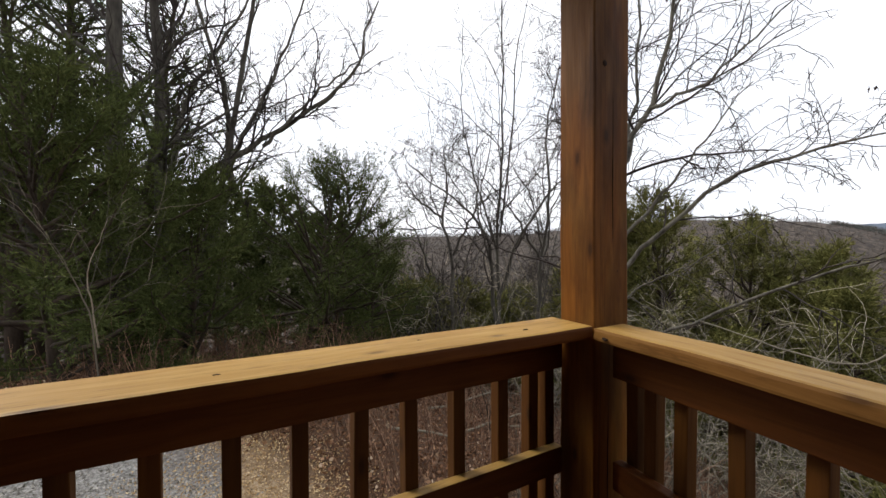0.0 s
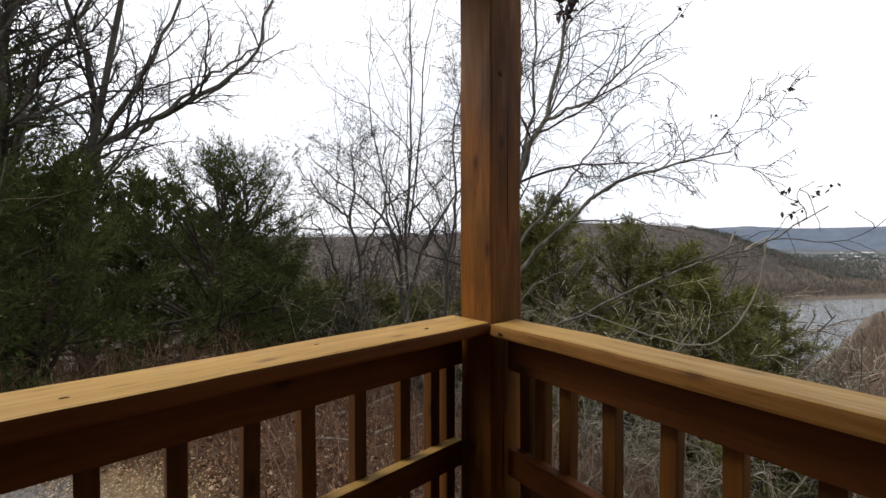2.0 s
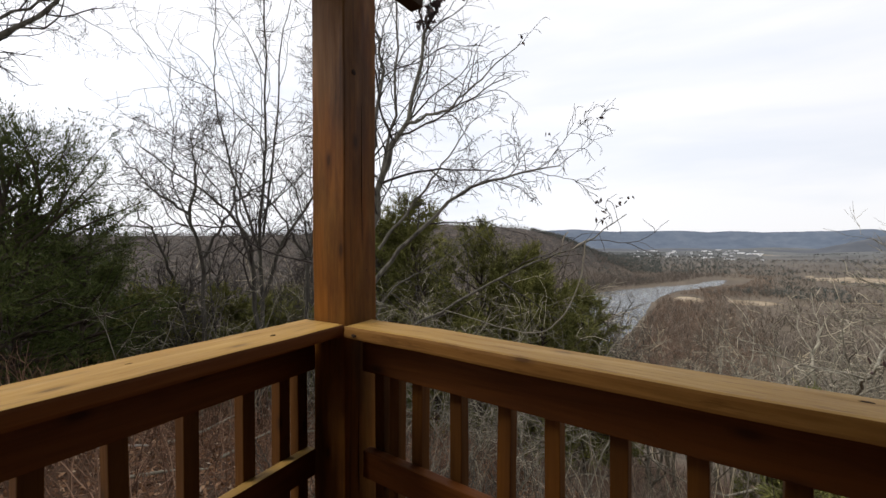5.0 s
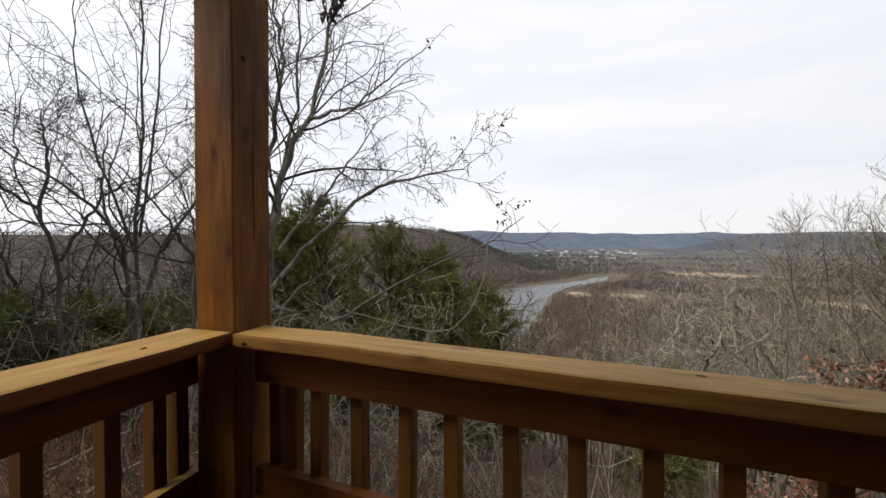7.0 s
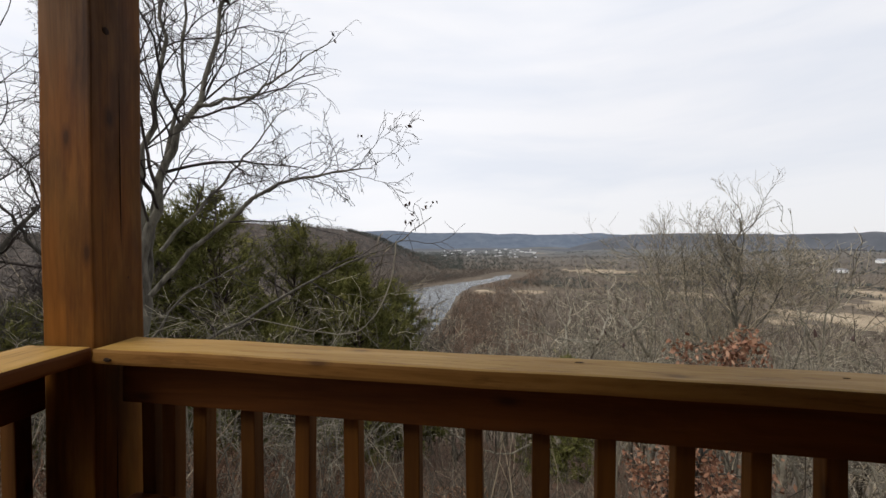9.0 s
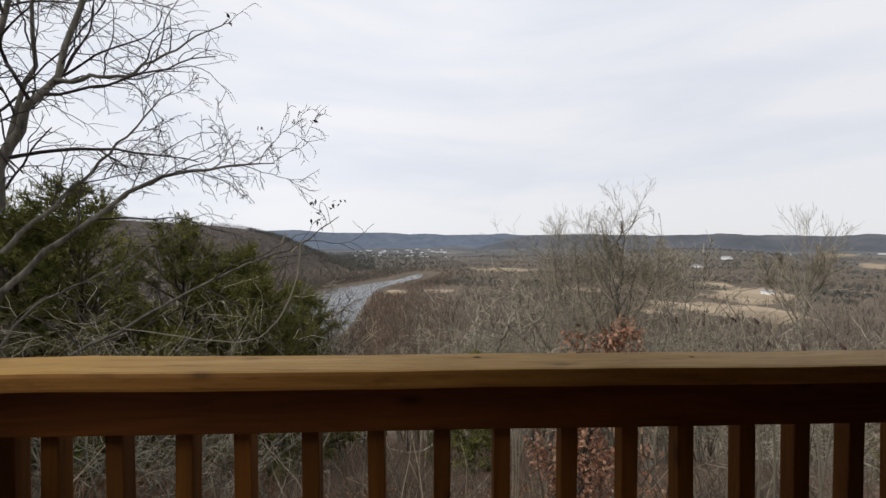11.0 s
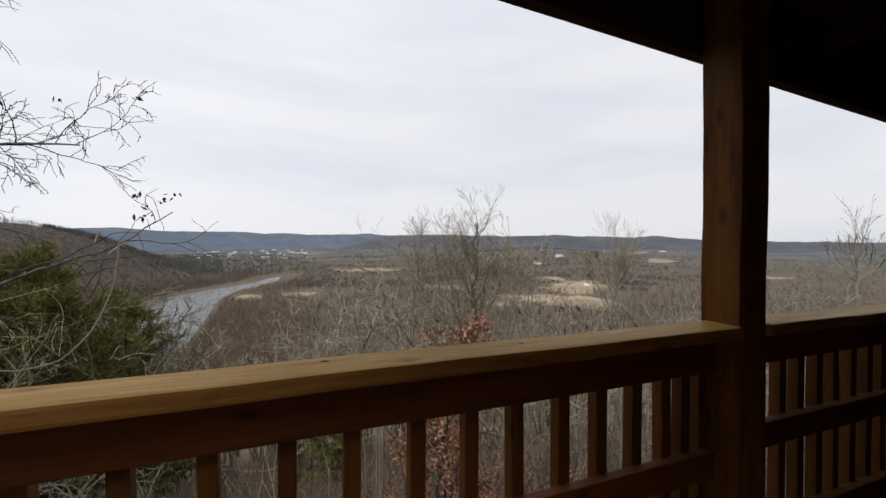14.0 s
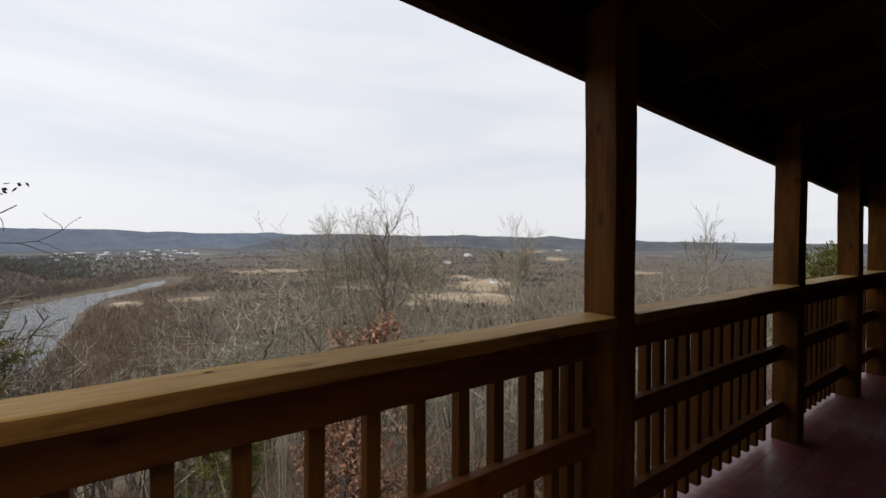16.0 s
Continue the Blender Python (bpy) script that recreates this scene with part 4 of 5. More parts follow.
hang_clump(arching, "leaf_clump", [reach(54.3, 29.6, 5.9), reach(53.6, 28.6, 5.9), reach(57.5, 31.5, 5.9)], 0.14, PODS, 6, 26)


def seed_heads(name, label, places, seed, size=0.022, stems_from=None):
    """Dark drooping seed heads, each on its own stem."""
    rng = np.random.RandomState(seed)
    out = []
    for p in places:
        shrub = thing(name, Matrix.Translation(p), label, "shrub", "seed-head shrubs")
        g = ground_z(p[0], p[1]) - p[2] if stems_from is None else stems_from
        line = run(rng, np.array([0.15 * rng.normal(), 0.15 * rng.normal(), float(g)]), np.array([0, 0, 1.0]), abs(float(g)), 9, 0.05, 0.02)
        line = line + (np.zeros(3) - line[-1]) * np.linspace(0, 1, 10)[:, None]
        V, Fq = tubes([(line, np.linspace(0.014, 0.005, 10))], 5)
        fast_mesh("stem", V, Fq, TWIG_PALE, shrub)
        out2 = [[] for _ in range(2)]
        fork(rng, out2, line[4:], 0.008, 0.004, 0, [(6, 45, 0.5, 0.12, 0.05, 5, 0.6), (3, 45, 0.5, 0.15, 0.02, 4, 0.7)])
        V, Fq = tubes(out2[0] + out2[1], 3)
        fast_mesh("crown", V, Fq, TWIG_PALE, shrub)
        bm = bmesh.new()
        bmesh.ops.create_icosphere(bm, subdivisions=2, radius=size)
        for v in bm.verts:
            k = (v.co.z / size + 1) / 2
            v.co = Vector((v.co.x * (0.75 - 0.35 * k), v.co.y * (0.75 - 0.35 * k), v.co.z * 1.9)) * (1 + 0.22 * noise.noise(v.co * 60 + Vector((seed, 0, len(out)))))
            v.co += Vector((0.25 * v.co.z, 0, -size * 0.6))
        bmesh.ops.rotate(bm, cent=(0, 0, 0), matrix=Matrix.Rotation(rng.normal(0, 0.6), 3, "X") @ Matrix.Rotation(rng.normal(0, 0.6), 3, "Y"), verts=bm.verts)
        part("seed_head", bm, PODS, shrub, "dark dried seed head")
        out.append(shrub)
    return out


# -- dark cedars over the gravel --
cedar("cedar_tree", "large dark green cedar with dense feathery boughs", at(-19, 8.0), 4.8, 2.6, 21, CEDAR, 2.5, 0.04, round_top=0.42)
cedar("cedar_tree", "large dark green cedar with dense feathery boughs", at(-7, 8.8), 3.15, 2.4, 22, CEDAR, 2.3, 0.04, round_top=0.42)
cedar("cedar_tree", "dark green cedar with a ragged open top", at(5.5, 10.0), 4.2, 2.4, 23, CEDAR, 1.2, 0.06, ragged=0.45, round_top=0.36, lean=(90, 84))
cedar("cedar_tree", "dark green cedar leaning out over the slope", at(9.0, 10.4), 4.8, 2.1, 28, CEDAR, 1.1, 0.08, ragged=0.5, round_top=0.34, lean=(80, 82))
for A, d, h, w, k in ((-20.5, 12.6, 12.5, 2.4, 1), (-12.5, 12.2, 11.0, 1.9, 2)):
    cedar("cedar_tree", "tall dark cedar behind bare oak trunks", at(A, d), h, w, 240 + k, CEDAR, 0.34, 0.16, (0.09, 0.010), ragged=0.6, round_top=0.4, group="cedars in the woods")
cedar("cedar_tree", "small dark cedar at the edge of the slope", at(14, 10.6), 3.8, 1.7, 24, CEDAR, 1.4, 0.08, ragged=0.5)
cedar("cedar_tree", "tall dark cedar with open upper boughs", at(-22, 10.8), 9.0, 2.4, 25, CEDAR, 1.2, 0.10, ragged=0.55)
cedar("cedar_tree", "tall dark cedar with open upper boughs", at(-10, 12.5), 7.4, 1.7, 26, CEDAR, 0.25, 0.10, ragged=0.6)
back = cedar("cedar_tree", "dark cedar deeper in the woods", at(-20, 15), 5.5, 2.4, 27, CEDAR, 0.4, 0.03, (0.18, 0.022), group="cedars in the woods", round_top=0.5)
for A, d, s in ((-12, 16, 1.0), (-4, 14.5, 0.95), (2, 16, 1.1), (9, 15, 0.9), (15, 16, 0.8), (-26, 13, 1.0)):
    copy_thing(back, Matrix.Translation(at(A, d)) @ Matrix.Rotation(A, 4, "Z") @ Matrix.Diagonal((s, s, s, 1)))
for A, d, s in ((18, 14, 0.5), (21, 17, 0.55), (24.5, 15, 0.45), (28, 17, 0.5), (31.5, 14, 0.42), (35, 16, 0.55), (39.5, 15, 0.6), (43, 13, 0.5), (46.5, 12, 0.55)):
    copy_thing(back, Matrix.Translation(at(A, d)) @ Matrix.Rotation(A, 4, "Z") @ Matrix.Diagonal((s, s, s, 1)))
# -- bare oaks rising behind them --
bare_tree("oak_tree", "tall bare oak with heavy spreading boughs", at(-4, 11), [], OAK, 31, BARK_MID, TWIG,
          limbs=[([at(-4, 11, -0.3), reach(-4.0, -1, 11), reach(-3.0, 9.6, 11), reach(-3.4, 20, 11), reach(-8, 30, 11)], 0.12, 1),
                 ([reach(-8.5, 5.0, 11.0), reach(-3.7, 9.4, 10.8), reach(5.0, 15.5, 10.5), reach(12.8, 22, 10.2), reach(15.2, 30, 10)], 0.085, 1),
                 ([reach(-4.2, 8.5, 11), reach(-1.1, 13.5, 10.9), reach(3, 22, 10.7), reach(7.6, 33, 10.5)], 0.07, 1),
                 ([reach(-9.5, 6, 11.5), reach(-7.6, 15.6, 11.4), reach(-3.0, 24, 11.1), reach(2, 32, 11)], 0.075, 1),
                 ([reach(0.8, 12, 10.6), reach(7, 18.5, 10.3), reach(16, 25.5, 10)], 0.05, 1)])
bare_tree("oak_tree", "tall bare oak with a thick grey trunk", at(-13.6, 9.5), [((0, 0, 0), 250, 88.5, 14, 0.20, 0.012, 0.01)], THIN_OAK, 32, BARK, TWIG)
bare_tree("oak_tree", "tall bare oak with a forked grey trunk", at(-10, 10.5), [((0, 0, 0), 80, 89, 14, 0.15, 0.02, 0.02), ((0.25, 0, 0), 90, 80, 12, 0.09, 0.03, 0.02)], THIN_OAK, 33, BARK, TWIG)
bare_tree("oak_tree", "tall leaning bare oak with a dark trunk", at(-15, 9.2), [((0, 0, 0), -75, 70, 12, 0.13, 0.025, 0.0)], THIN_OAK, 34, BARK, TWIG)
bare_tree("sapling", "leafless reddish sapling in front of dark cedars", at(-15, 5.6), [], [(9, 45, 0.5, 0.12, 0.04, 6, 0.6), (7, 45, 0.5, 0.16, 0.02, 5, 0.6), (4, 45, 0.5, 0.2, 0, 4, 0.7)], 35, TWIG_MID, TWIG_MID,
          limbs=[([at(-15, 5.6, -0.2), reach(-15.8, -8, 5.5), reach(-17.5, -3, 5.5), reach(-20.0, 3.0, 5.4)], 0.011, 1), ([reach(-15.4, -11, 5.6), reach(-16.3, -3, 5.5), reach(-14.4, 2.5, 5.4)], 0.010, 1)])

# -- olive cedars below the deck on the valley side --
for k, (A, d, h, w) in enumerate([(56, 15, 8.9, 3.0), (61, 16.5, 8.6, 3.0), (66.5, 15.5, 7.6, 2.8), (71.5, 14, 6.2, 2.2), (49.5, 17, 8.8, 3.0), (75.0, 17, 7.0, 2.2), (44, 17, 6.6, 2.2), (37, 18, 5.6, 2.2), (31, 20, 5.4, 2.2), (25, 18, 4.0, 2.0), (19, 17, 3.6, 1.8)]):
    cedar("cedar_tree", "olive green cedar on the steep slope", at(A, d), h, w, 50 + k, CEDAR_OLIVE, 1.0, 0.06, (0.12, 0.012), round_top=0.5, ragged=0.45, group="cedars on the slope")
for A, d, h, w in ((21.5, 13.0, 3.0, 1.5), (27.0, 12.5, 3.1, 1.5), (33.5, 13.0, 3.4, 1.6), (39.5, 12.0, 3.2, 1.4), (94.5, 20, 2.6, 1.3), (99, 26, 3.0, 1.4), (143, 30, 3.4, 1.5), (98.0, 14, 4.0, 1.1)):
    cedar("cedar_tree", "small olive cedar among bare trees on the slope", at(A, d), h, w, int(A), CEDAR_OLIVE, 0.8, 0.05, (0.13, 0.016), group="cedars on the slope")
cedar("cedar_tree", "far cedar beyond the end of the porch", at(168.5, 19), 4.5, 2.2, 61, CEDAR_OLIVE, 0.7, 0.1, (0.13, 0.016))

# -- bare trees on the slope towards the valley --
HERO = [(30, 44, 0.25, 0.12, 0.08, 8, 0.42), (8, 40, 0.50, 0.13, 0.06, 6, 0.62), (4, 38, 0.55, 0.17, 0.03, 4, 0.8)]
WISPY = [(15, 26, 0.30, 0.08, 0.09, 7, 0.42), (7, 26, 0.55, 0.09, 0.07, 6, 0.62), (3, 28, 0.55, 0.10, 0.05, 5, 0.8)]
FAN = [(8, 22, 0.30, 0.06, 0.06, 6, 0.45), (5, 24, 0.50, 0.07, 0.05, 5, 0.62), (2, 26, 0.5, 0.08, 0.03, 4, 0.8)]
SPARE = [(9, 46, 0.40, 0.19, 0.05, 7, 0.66), (5, 46, 0.48, 0.21, 0.03, 5, 0.7), (2, 46, 0.5, 0.18, 0.02, 3, 0.85)]


def trunk_tree(label, A, d, stems, seed, spec, finest, bark=None, twig=None, clear=0.22):
    """A bare tree with crooked upright stems: (bearing offset of the top, elevation of the top, foot radius, elevation of the fork or None for the ground)."""
    limbs = []
    for off, el, r, fork_el in stems:
        foot = at(A, d, -0.3) if fork_el is None else reach(A, fork_el, d)
        lo = math.degrees(math.atan2(foot[2] - EYE, d))
        side = 0.3 * off
        limbs.append(([foot, reach(A + 0.55 * off + 0.2, lo + (el - lo) * 0.40, d + side), reach(A + 0.85 * off - 0.1, lo + (el - lo) * 0.72, d - side), reach(A + off, el, d + side)], r, 0))
    return bare_tree("slope_tree", label, at(A, d), [], spec, seed, bark or BARK_PALE, twig or TWIG_PALE, "bare slope trees", limbs, finest, clear)


trunk_tree("pale grey bare tree with a broad open crown", 116.8, 21, [(0.2, 2.7, 0.16, None), (-5.4, 0.1, 0.055, None), (-3.4, -0.3, 0.045, None), (2.6, -0.6, 0.045, -9), (-8.2, -1.2, 0.05, None), (4.9, -1.8, 0.04, -12), (-1.4, 0.2, 0.045, -8), (6.8, -4.0, 0.045, None)], 41, HERO, 0.0058, BARK_MID, TWIG_FINE)
round_tree = trunk_tree("pale grey bare tree with a rounded fine crown", 134.6, 27, [(0.6, -1.3, 0.11, None), (-2.8, -2.2, 0.045, -8), (2.6, -1.9, 0.045, -7), (-1.4, -1.5, 0.035, -6), (1.8, -1.4, 0.035, -5.4), (-2.2, -4.2, 0.035, -9)], 42, WISPY, 0.0064, None, TWIG_FINE, 0.5)
trunk_tree("pale grey bare tree with a small round crown", 157.9, 26, [(0.1, 0.6, 0.10, None), (-2.3, -0.4, 0.035, -3.9), (2.3, -0.5, 0.035, -3.7), (-1.3, 0.2, 0.03, -3.1), (1.3, 0.1, 0.03, -2.9), (-0.6, 0.5, 0.03, -2.3), (0.7, 0.4, 0.03, -2.1)], 45, FAN, 0.0062, None, TWIG_FINE, 0.6)
mid = trunk_tree("pale grey bare tree standing above the brush", 108, 24, [(0.4, -2.2, 0.14, None), (-4.0, -6.5, 0.10, -14), (3.4, -5.0, 0.09, None)], 44, SPARE, 0.014)
mid3 = trunk_tree("pale bare tree with many crooked boughs", 97, 17, [(1.5, -8.5, 0.12, None), (-6.0, -15.5, 0.09, None), (6.5, -9.0, 0.085, -20)], 43, SPARE, 0.0105)
mid4 = trunk_tree("thin pale bare tree with upright boughs", 124, 22, [(0.3, -1.8, 0.075, None), (-2.6, -3.5, 0.05, -12)], 46, SPARE, 0.0125)


def top_of(ob):
    return max(v.co.z for c in ob.children for v in c.data.vertices)


for k, (A, d, el) in enumerate(((75.5, 24, -7.5), (79.2, 26, -8.5), (82.4, 24, -8.5), (88.5, 23, -11.0))):
    trunk_tree("slender dark bare tree above the river", A, d, [(0.4, el, 0.05, None), (-1.6, el - 2.2, 0.035, el - 9)], 400 + k, SPARE, 0.0075, BARK, TWIG_MID)

TALL = {o.name: top_of(o) for o in (round_tree, mid, mid3, mid4)}


def stand(src, tall, A, d, top_el, turn):
    """A copy of src at a bearing and distance, grown so that its top reaches the elevation top_el."""
    p = at(A, d)
    k = max(0.25, min(1.25, (EYE + d * math.tan(radians(top_el)) - p[2]) / tall))
    return copy_thing(src, Matrix.Translation(p) @ Matrix.Rotation(turn, 4, "Z") @ Matrix.Diagonal((k, k, k, 1)))


rs = random.Random(12)
for k in range(72):
    A = 79 + 94 * (k + rs.random()) / 72
    d = rs.choice((rs.uniform(13, 26), rs.uniform(24, 46)))
    src = (mid3, mid, mid4)[rs.randrange(3)]
    stand(src, TALL[src.name], A, d, -17 + 4.0 * rs.random() if A < 90 else -12.5 + 6.5 * rs.random() if A < 140 else -9 + 6 * rs.random(), rs.uniform(0, 6.28))
for k in range(12):
    src = (mid3, mid4)[k % 2]
    stand(src, TALL[src.name], 36 + 3.6 * k, rs.uniform(17, 30), rs.uniform(-9, -1), rs.uniform(0, 6.28))
for A, d, e in ((78.5, 30, -12), (81, 34, -13), (85.5, 24, -11)):
    stand(mid4, TALL[mid4.name], A, d, e, A)

# -- tangled shrubs at the foot of the corner --
TANGLE = [(10, 55, 0.5, 0.2, -0.02, 8, 0.6), (9, 50, 0.5, 0.25, -0.03, 5, 0.7), (3, 50, 0.5, 0.25, -0.03, 3, 0.8)]
for k, (A, d, L) in enumerate([(53, 7.5, 3.2), (60, 8.5, 3.4), (67, 8.0, 3.0), (48, 9, 3.6), (36, 8.0, 2.6)]):
    bare_tree("shrub", "tangled leafless grey shrub with arching canes", at(A, d), [((0, 0, 0), A + 60, 75, L, 0.022, 0.1, -0.03), ((0.1, 0, 0), A - 70, 70, L * 0.9, 0.02, 0.1, -0.04), ((0, 0.1, 0), A + 170, 68, L * 0.8, 0.018, 0.12, -0.04)], TANGLE, 300 + k, BARK_PALE, TWIG_PALE, "tangled shrubs", finest=0.0030)

CANES = [(7, 50, 0.5, 0.14, -0.02, 8, 0.6), (5, 48, 0.5, 0.16, -0.03, 6, 0.7), (2, 50, 0.5, 0.18, -0.03, 4, 0.8)]
for k, (A, d, L) in enumerate([(50, 7.0, 3.6), (57.5, 7.0, 3.8), (65, 7.2, 3.8), (73, 7.4, 3.4), (19, 9.5, 2.4), (24.5, 9.0, 2.6), (30, 9.2, 2.8), (35.5, 9.0, 2.8), (41, 8.6, 2.8)]):
    bare_tree("shrub", "tall thin leafless shrub of pale arching canes", at(A, d), [((0, 0, 0), A + 80, 72, L, 0.016, 0.09, -0.02), ((0.2, 0, 0), A - 80, 74, L, 0.015, 0.09, -0.03)], CANES, 340 + k, BARK_PALE, TWIG_PALE, "tangled shrubs", finest=0.0036)

# -- seed heads and the leaf-holding oak by the rail --
seed_heads("seed_shrub", "thin bare shrub topped by dark seed heads", [reach(A, el, d) for A, el, d in [(101.6, -11.2, 6.6), (102.6, -11.3, 6.4), (101.8, -12.3, 6.0), (104.8, -12.7, 5.8), (122.9, -9.1, 5.0), (125.7, -9.2, 5.0), (128.5, -8.6, 4.9), (130.5, -8.5, 4.9), (128.9, -11.3, 4.8), (131.6, -10.8, 4.8), (134.4, -10.6, 4.8), (137.2, -10.0, 4.7)]], 7)


def leafy_oak(base, height, seed):
    tree = bare_tree("oak_sapling", "young oak holding its rust-brown dry leaves", base, [((0, 0, 0), 300, 86, height, 0.04, 0.04, 0.0)], [(16, 50, 0.27, 0.12, 0.03, 6, 0.5), (6, 45, 0.5, 0.15, 0.0, 4, 0.6)], seed, BARK, TWIG)
    rng = np.random.RandomState(seed)
    tw = [o for o in tree.children if o.name.startswith("crown")][0]
    co = np.array([v.co for v in tw.data.vertices])
    pick = co[rng.randint(0, len(co), 2200)] + rng.normal(0, 0.06, (2200, 3))
    d = rng.normal(0, 0.6, (2200, 3)) + np.array([0, 0, -0.5])
    V, Fq = spray_quads(rng, pick, d, 0.055, 0.017, 0.3)
    fast_mesh("foliage", V, Fq, OAKLEAF, tree)
    return tree


leafy_oak(at(110.8, 5.0), 2.95, 71)
leafy_oak(at(113.0, 5.5), 2.0, 72)


# -- brush, litter, chips and stones: uncountable ground cover --
def scatter(n, seed, xr, yr, keep):
    rng = np.random.RandomState(seed)
    x, y = rng.uniform(*xr, n), rng.uniform(*yr, n)
    k = keep(x, y, rng.rand(n))
    x, y = x[k], y[k]
    return np.stack([x, y, ground_z(x, y)], 1), rng


def off_deck(x, y):
    return ~((x < 1.5) & (y < 1.6) & (y > -8.8))


def brush(name, label, n, seed, xr, yr, keep, height, material, lean=0.28):
    P, rng = scatter(n, seed, xr, yr, keep)
    polys = []
    for p in P:
        L = height * (0.35 + rng.rand() ** 1.5)
        line = run(rng, p - np.array([0, 0, 0.03]), unit(np.array([rng.normal(0, lean), rng.normal(0, lean), 1.0])), L, 4, 0.14, 0.0)
        polys.append((line, np.linspace(0.005 + 0.003 * L, 0.0024, 5)))
        for _ in range(2):
            i = rng.randint(1, 4)
            c = run(rng, line[i], unit(line[i] - line[i - 1] + rng.normal(0, 0.5, 3)), L * 0.4, 4, 0.2, 0.0)
            polys.append((c, np.linspace(0.004, 0.002, 5)))
    V, Fq = tubes(polys, 3)
    tagged(fast_mesh(name, V, Fq, material), label, "brush", kind="stuff")


brush("brush", "red-brown dead weed stalks on the leaf litter", 4200, 81, (-3, 10), (3, 12), lambda x, y, r: (np.hypot(x - 2.5, y - 6) < 7 + 3 * r) & (np.hypot((x + 2.2) / 3.05, (y - 3.6) / 2.25) > 1.02) & (y > 2.2 - x * 0.2), 0.9, TWIG_RED)
brush("brush", "tangled grey bare brush on the steep slope", 2600, 82, (3, 30), (-34, 16), lambda x, y, r: r < np.clip(1.3 - np.hypot(x, y) / 34, 0.15, 1), 1.7, TWIG_TAN)
brush("brush", "tangled brown briars below the porch", 5200, 84, (2.2, 11), (-12, 4), lambda x, y, r: r < np.clip(1.25 - np.hypot(x, y) / 13, 0.2, 1), 1.0, TWIG_MID, 0.75)
brush("brush", "thin dark saplings on the steep slope", 500, 83, (4, 34), (-30, 24), lambda x, y, r: r < 0.8, 2.8, TWIG_MID)


def litter(name, label, n, seed, xr, yr, keep, size, material, lift=0.6):
    P, rng = scatter(n, seed, xr, yr, keep)
    d = rng.normal(0, 1, P.shape) * np.array([1, 1, 0.35 * lift])
    P[:, 2] += 0.01 + 0.02 * rng.rand(len(P))
    V, Fq = spray_quads(rng, P, d * 2, size, size * 0.36)
    tagged(fast_mesh(name, V, Fq, material), label, "ground cover", kind="stuff")


litter("leaf_litter", "brown dead leaves lying over the slope", 120000, 91, (-5, 10), (-6, 11), lambda x, y, r: off_deck(x, y) & (np.hypot((x + 2.2) / 3.0, (y - 3.6) / 2.2) > 0.9 + 0.25 * r), 0.055, LITTER)
litter("wood_chips", "pale wood chips and sawdust on the ground", 80000, 92, (-5, 3.5), (1.7, 7), lambda x, y, r: off_deck(x, y) & (np.hypot((x + 0.1) / 1.3, (y - 3.8) / 1.9) < 0.6 + 0.5 * r), 0.021, CHIPS)
litter("gravel", "grey broken gravel beside the porch", 46000, 93, (-6, 2.2), (1.7, 7), lambda x, y, r: off_deck(x, y) & (np.hypot((x + 2.3) / 2.2, (y - 3.9) / 2.0) < 0.6 + 0.5 * r), 0.027, STONES, 1.5)

# fallen pale branches
for A, d, L, az in ((11.5, 6.4, 1.0, 105), (22, 6.6, 1.3, 95), (17, 5.4, 0.9, 118), (27.5, 6.0, 1.1, 80), (33, 7.0, 1.2, 102), (6, 5.6, 0.7, 70)):
    log = thing("fallen_branch", Matrix.Translation(at(A, d, 0.12)), "pale barkless branch lying on dead leaves", "branch")
    rng = np.random.RandomState(int(d * 10))
    V, Fq = tubes([(run(rng, np.zeros(3), aim(az, -2), L, 8, 0.05, 0), np.linspace(0.022, 0.01, 9))], 6)
    fast_mesh("stem", V, Fq, TWIG_PALE if A > 15 else STONES, log, smooth=True)


# -- far winter woods: many small bare crowns over hill and valley --
def far_woods(name, label, n, seed, dr, Ar, keep, hgt, material, blades=9, thick=0.02):
    rng = np.random.RandomState(seed)
    d = np.exp(rng.uniform(np.log(dr[0]), np.log(dr[1]), n))
    A = np.radians(rng.uniform(*Ar, n))
    x, y = d * np.sin(A), d * np.cos(A)
    k = keep(x, y, d, rng.rand(n))
    x, y, d = x[k], y[k], d[k]
    z = ground_z(x, y)
    m = len(x)
    h = hgt * (0.6 + 0.7 * rng.rand(m))
    V = np.zeros((m, blades, 3, 3))
    az = rng.rand(m, blades) * 6.283
    lean = np.abs(rng.normal(0.0, 0.75, (m, blades)))
    st = rng.rand(m, blades) * 0.6
    wd = h[:, None] * thick * (0.5 + rng.rand(m, blades))
    top = np.stack([np.sin(lean) * np.cos(az), np.sin(lean) * np.sin(az), np.cos(lean)], -1) * h[:, None, None] * (0.7 + 0.3 * rng.rand(m, blades, 1))
    root = np.stack([x, y, z - 0.5], -1)[:, None, :] + np.stack([0 * st, 0 * st, st * h[:, None]], -1)
    side = np.stack([-np.sin(az + 1.0), np.cos(az + 1.0), 0 * az], -1) * wd[..., None]
    V[:, :, 0] = root - side * 0.4
    V[:, :, 1] = root + side * 0.4
    V[:, :, 2] = np.stack([x, y, z], -1)[:, None, :] + top + side * rng.normal(0, 2, (m, blades, 1))
    V = V.reshape(-1, 3)
    tagged(fast_mesh(name, V, np.arange(len(V)).reshape(-1, 3), material), label, "woods", kind="stuff")


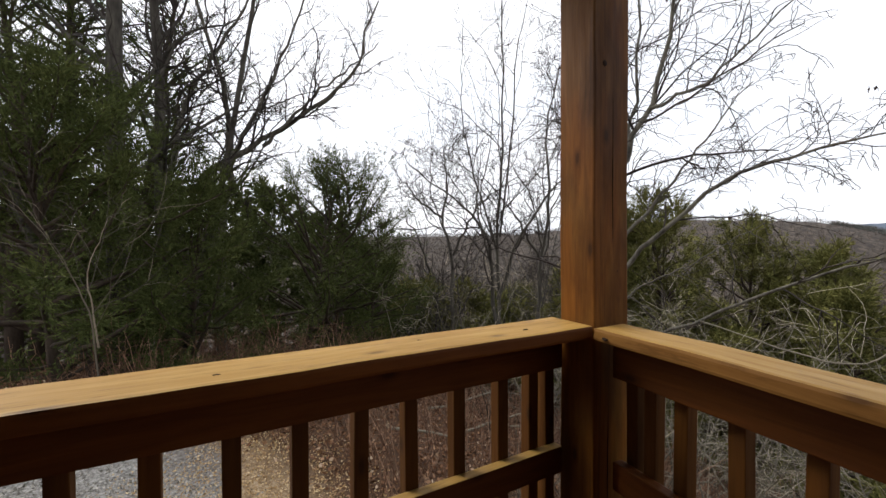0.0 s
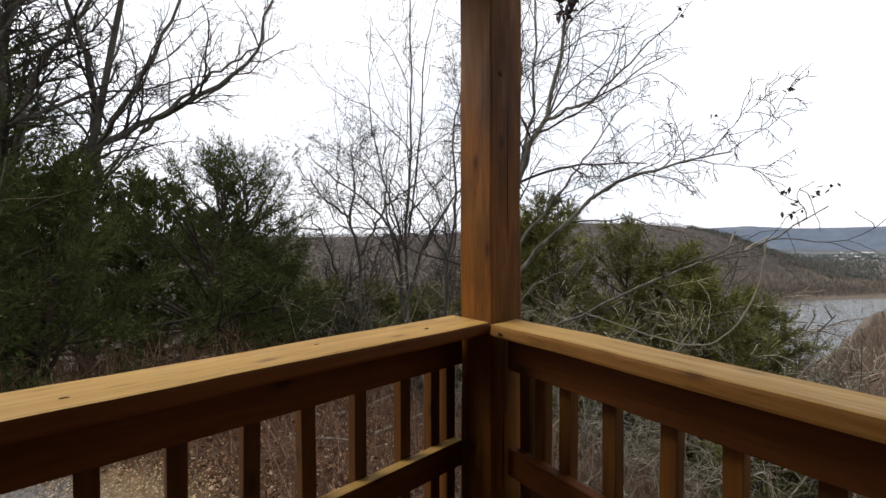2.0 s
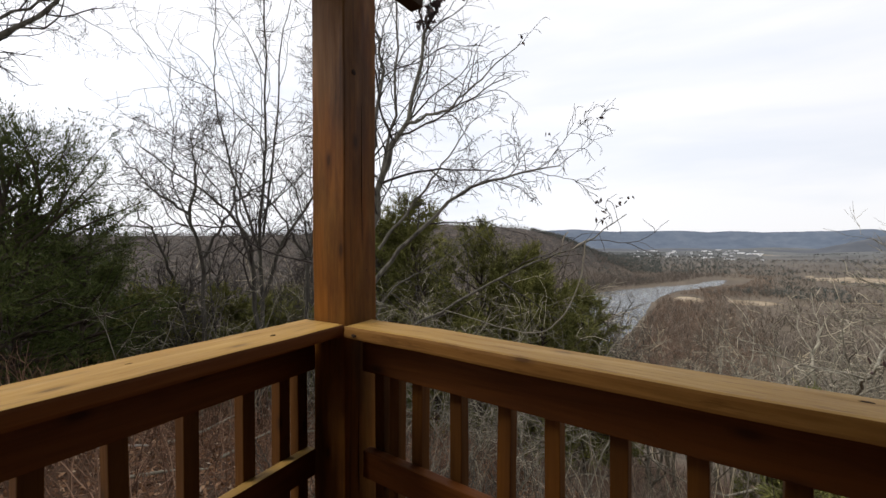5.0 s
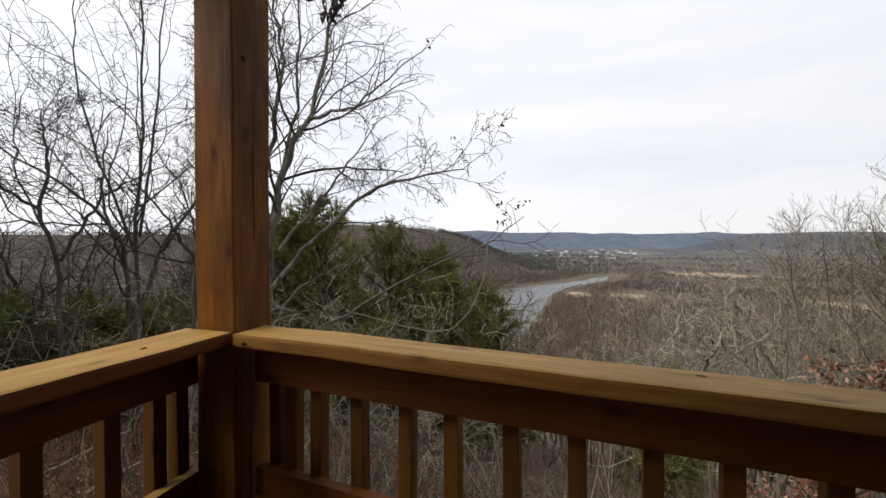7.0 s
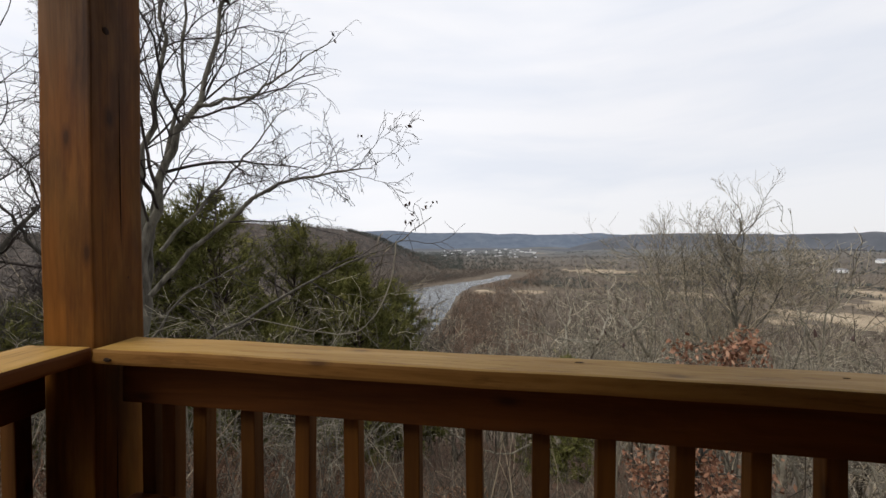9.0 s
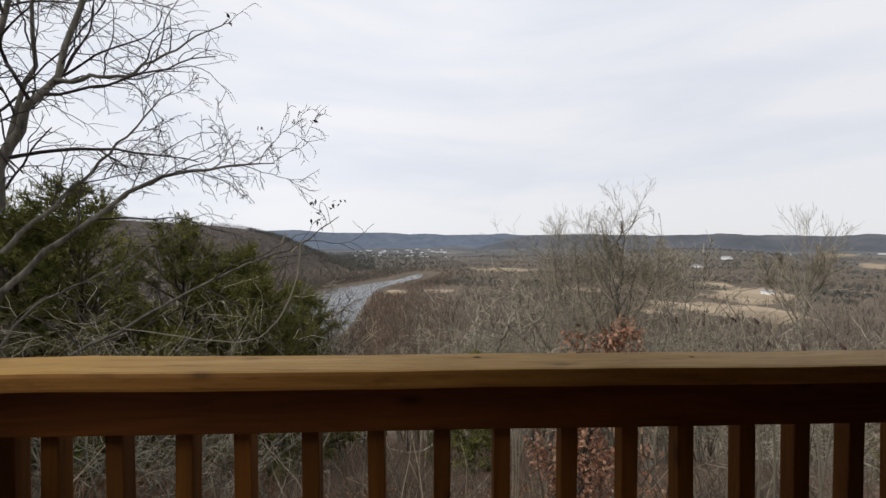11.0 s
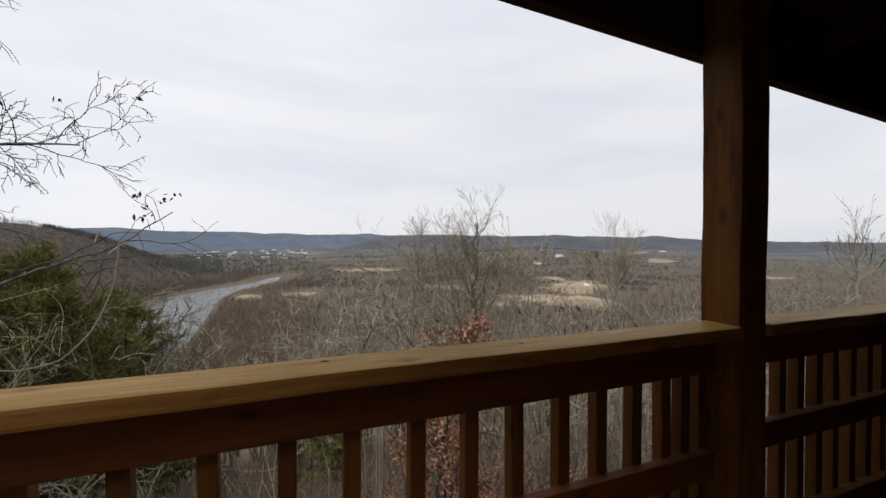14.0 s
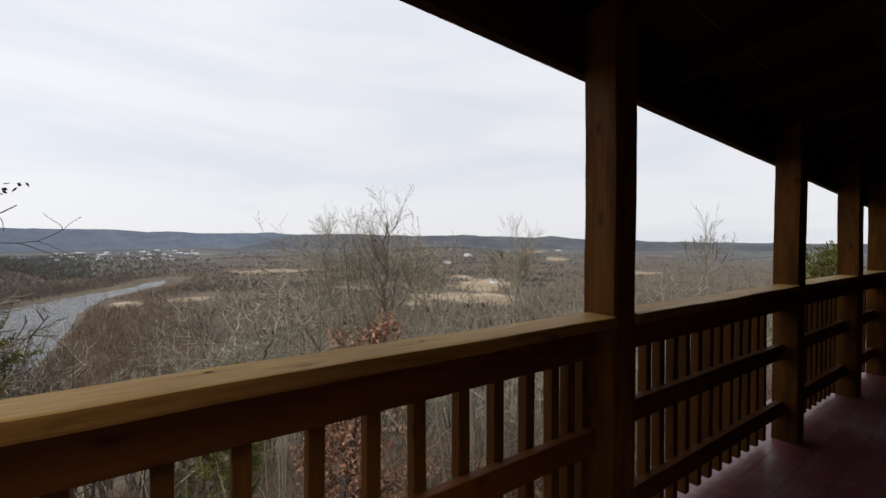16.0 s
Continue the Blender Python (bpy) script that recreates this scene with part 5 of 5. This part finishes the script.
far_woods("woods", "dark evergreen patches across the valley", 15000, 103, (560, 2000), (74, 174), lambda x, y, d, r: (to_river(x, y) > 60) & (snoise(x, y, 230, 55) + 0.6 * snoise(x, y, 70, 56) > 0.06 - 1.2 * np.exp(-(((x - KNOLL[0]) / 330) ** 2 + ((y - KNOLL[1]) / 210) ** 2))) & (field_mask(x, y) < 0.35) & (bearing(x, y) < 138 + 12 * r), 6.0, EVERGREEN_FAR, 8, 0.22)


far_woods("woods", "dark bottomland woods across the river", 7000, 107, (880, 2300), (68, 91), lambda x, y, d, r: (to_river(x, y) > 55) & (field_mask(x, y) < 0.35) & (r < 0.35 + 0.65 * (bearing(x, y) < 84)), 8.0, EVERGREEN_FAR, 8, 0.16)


def slope_woods(name, label, n, seed, dr, Ar, top_el, material):
    """Many light bare trees joined into one piece of woodland; each is a turned and scaled copy of a few patterns."""
    rng = np.random.RandomState(seed)
    pats = []
    for k in range(5):
        out = [[], [], []]
        stems = []
        for s in range(2):
            line = run(rng, np.array([0.04 * s, 0, -0.03]), aim(rng.rand() * 360, 84 - 14 * s), 0.92 - 0.2 * s, 7, 0.06, 0.02)
            stems.append((line, np.linspace(0.010, 0.0025, 8)))
            fork(rng, out, line, 0.009, 0.0025, 0, [(8, 46, 0.40, 0.18, 0.05, 3, 0.65), (3, 46, 0.5, 0.2, 0.03, 2, 0.85)], 0.0034)
        pats.append((tubes(stems, 4), tubes(out[0] + out[1], 3)))
    V, Fq, base = [], [], 0
    for k in range(n):
        A, d = rng.uniform(*Ar), math.exp(rng.uniform(math.log(dr[0]), math.log(dr[1])))
        p = at(A, d)
        h = min(11.0, max(2.5, EYE + d * math.tan(radians(rng.uniform(*top_el))) - p[2]))
        if to_river(p[0], p[1]) < 40:
            continue
        a = rng.rand() * 6.283
        rot = np.array([[math.cos(a), -math.sin(a), 0], [math.sin(a), math.cos(a), 0], [0, 0, 1]])
        for v, f in pats[k % 5]:
            V.append(v @ rot.T * h + p)
            Fq.append(f + base)
            base += len(v)
    tagged(fast_mesh(name, np.concatenate(V), np.concatenate(Fq), material), label, "woods", kind="stuff")


slope_woods("woods", "leafless brown woods on the slope below", 420, 101, (32, 330), (76, 176), (-16, -7), TWIG_TAN)
slope_woods("woods", "leafless woods in the side valley", 900, 105, (19, 300), (8, 78), (-13, 0.4), TWIG_MID)
far_woods("woods", "brown winter woods over ridge and valley", 15000, 102, (270, 1600), (76, 178), lambda x, y, d, r: (to_river(x, y) > 42) & (r > 1.03 * (field_mask(x, y) > 0.35)) | (r > 0.992), 9.0, WOODS, 12, 0.034)
far_woods("woods", "dark brown winter woods on the ridge", 30000, 106, (300, 1250), (-28, 82), lambda x, y, d, r: (to_river(x, y) > 45), 9.5, WOODS_RIDGE, 11, 0.026)


far_woods("woods", "red-brown bare trees lining the river banks", 16000, 104, (190, 900), (70, 95), lambda x, y, d, r: (to_river(x, y) > 42) & (y < river_at(x)) & (to_river(x, y) < 62 + 60 * r) & (field_mask(x, y) < 0.35), 7.0, WOODS_BANK, 14, 0.020)


far_woods("woods", "dark bare trees along the far river bank", 24000, 108, (260, 1000), (66, 92), lambda x, y, d, r: (to_river(x, y) > 37) & (y > river_at(x)) & (to_river(x, y) < 60 + 80 * r), 8.0, WOODS_RIDGE, 13, 0.024)

# -- houses in the valley --
def house(p, w, l, h, turn):
    ob = thing("house", Matrix.Translation(p) @ Matrix.Rotation(turn, 4, "Z"), "small white house with a grey roof in the valley", "house", "valley houses")
    bm = bmesh.new()
    bmesh.ops.create_cube(bm, size=1)
    for v in bm.verts:
        v.co = Vector((v.co.x * l, v.co.y * w, (v.co.z + 0.5) * h))
    part("wall", bm, HOUSE_WHITE, ob)
    bm = bmesh.new()
    r = w * 0.3
    e = 0.5
    vs = [bm.verts.new(c) for c in ((-l / 2 - e, -w / 2 - e, h - 0.1), (l / 2 + e, -w / 2 - e, h - 0.1), (l / 2 + e, w / 2 + e, h - 0.1), (-l / 2 - e, w / 2 + e, h - 0.1), (-l / 2 - e, 0, h + r), (l / 2 + e, 0, h + r))]
    for f in ((0, 1, 5, 4), (2, 3, 4, 5), (0, 4, 3), (1, 2, 5), (3, 2, 1, 0)):
        bm.faces.new([vs[i] for i in f])
    part("roof", bm, HOUSE_ROOF, ob)
    return ob


house(at(132.2, 615), 6, 11, 3.5, 0.4)
house(at(125.5, 1080), 10, 24, 5, 0.2)
first = house(at(128.5, 1250), 12, 22, 6, 0.3)
rs = random.Random(5)
for k in range(90):
    A = rs.uniform(81, 94) if k < 70 else rs.uniform(118, 142)
    s = rs.uniform(0.25, 0.6)
    copy_thing(first, Matrix.Translation(at(A, rs.uniform(1500, 2700))) @ Matrix.Rotation(rs.uniform(0, 3.1), 4, "Z") @ Matrix.Diagonal((s * rs.uniform(1, 2), s, s, 1)))
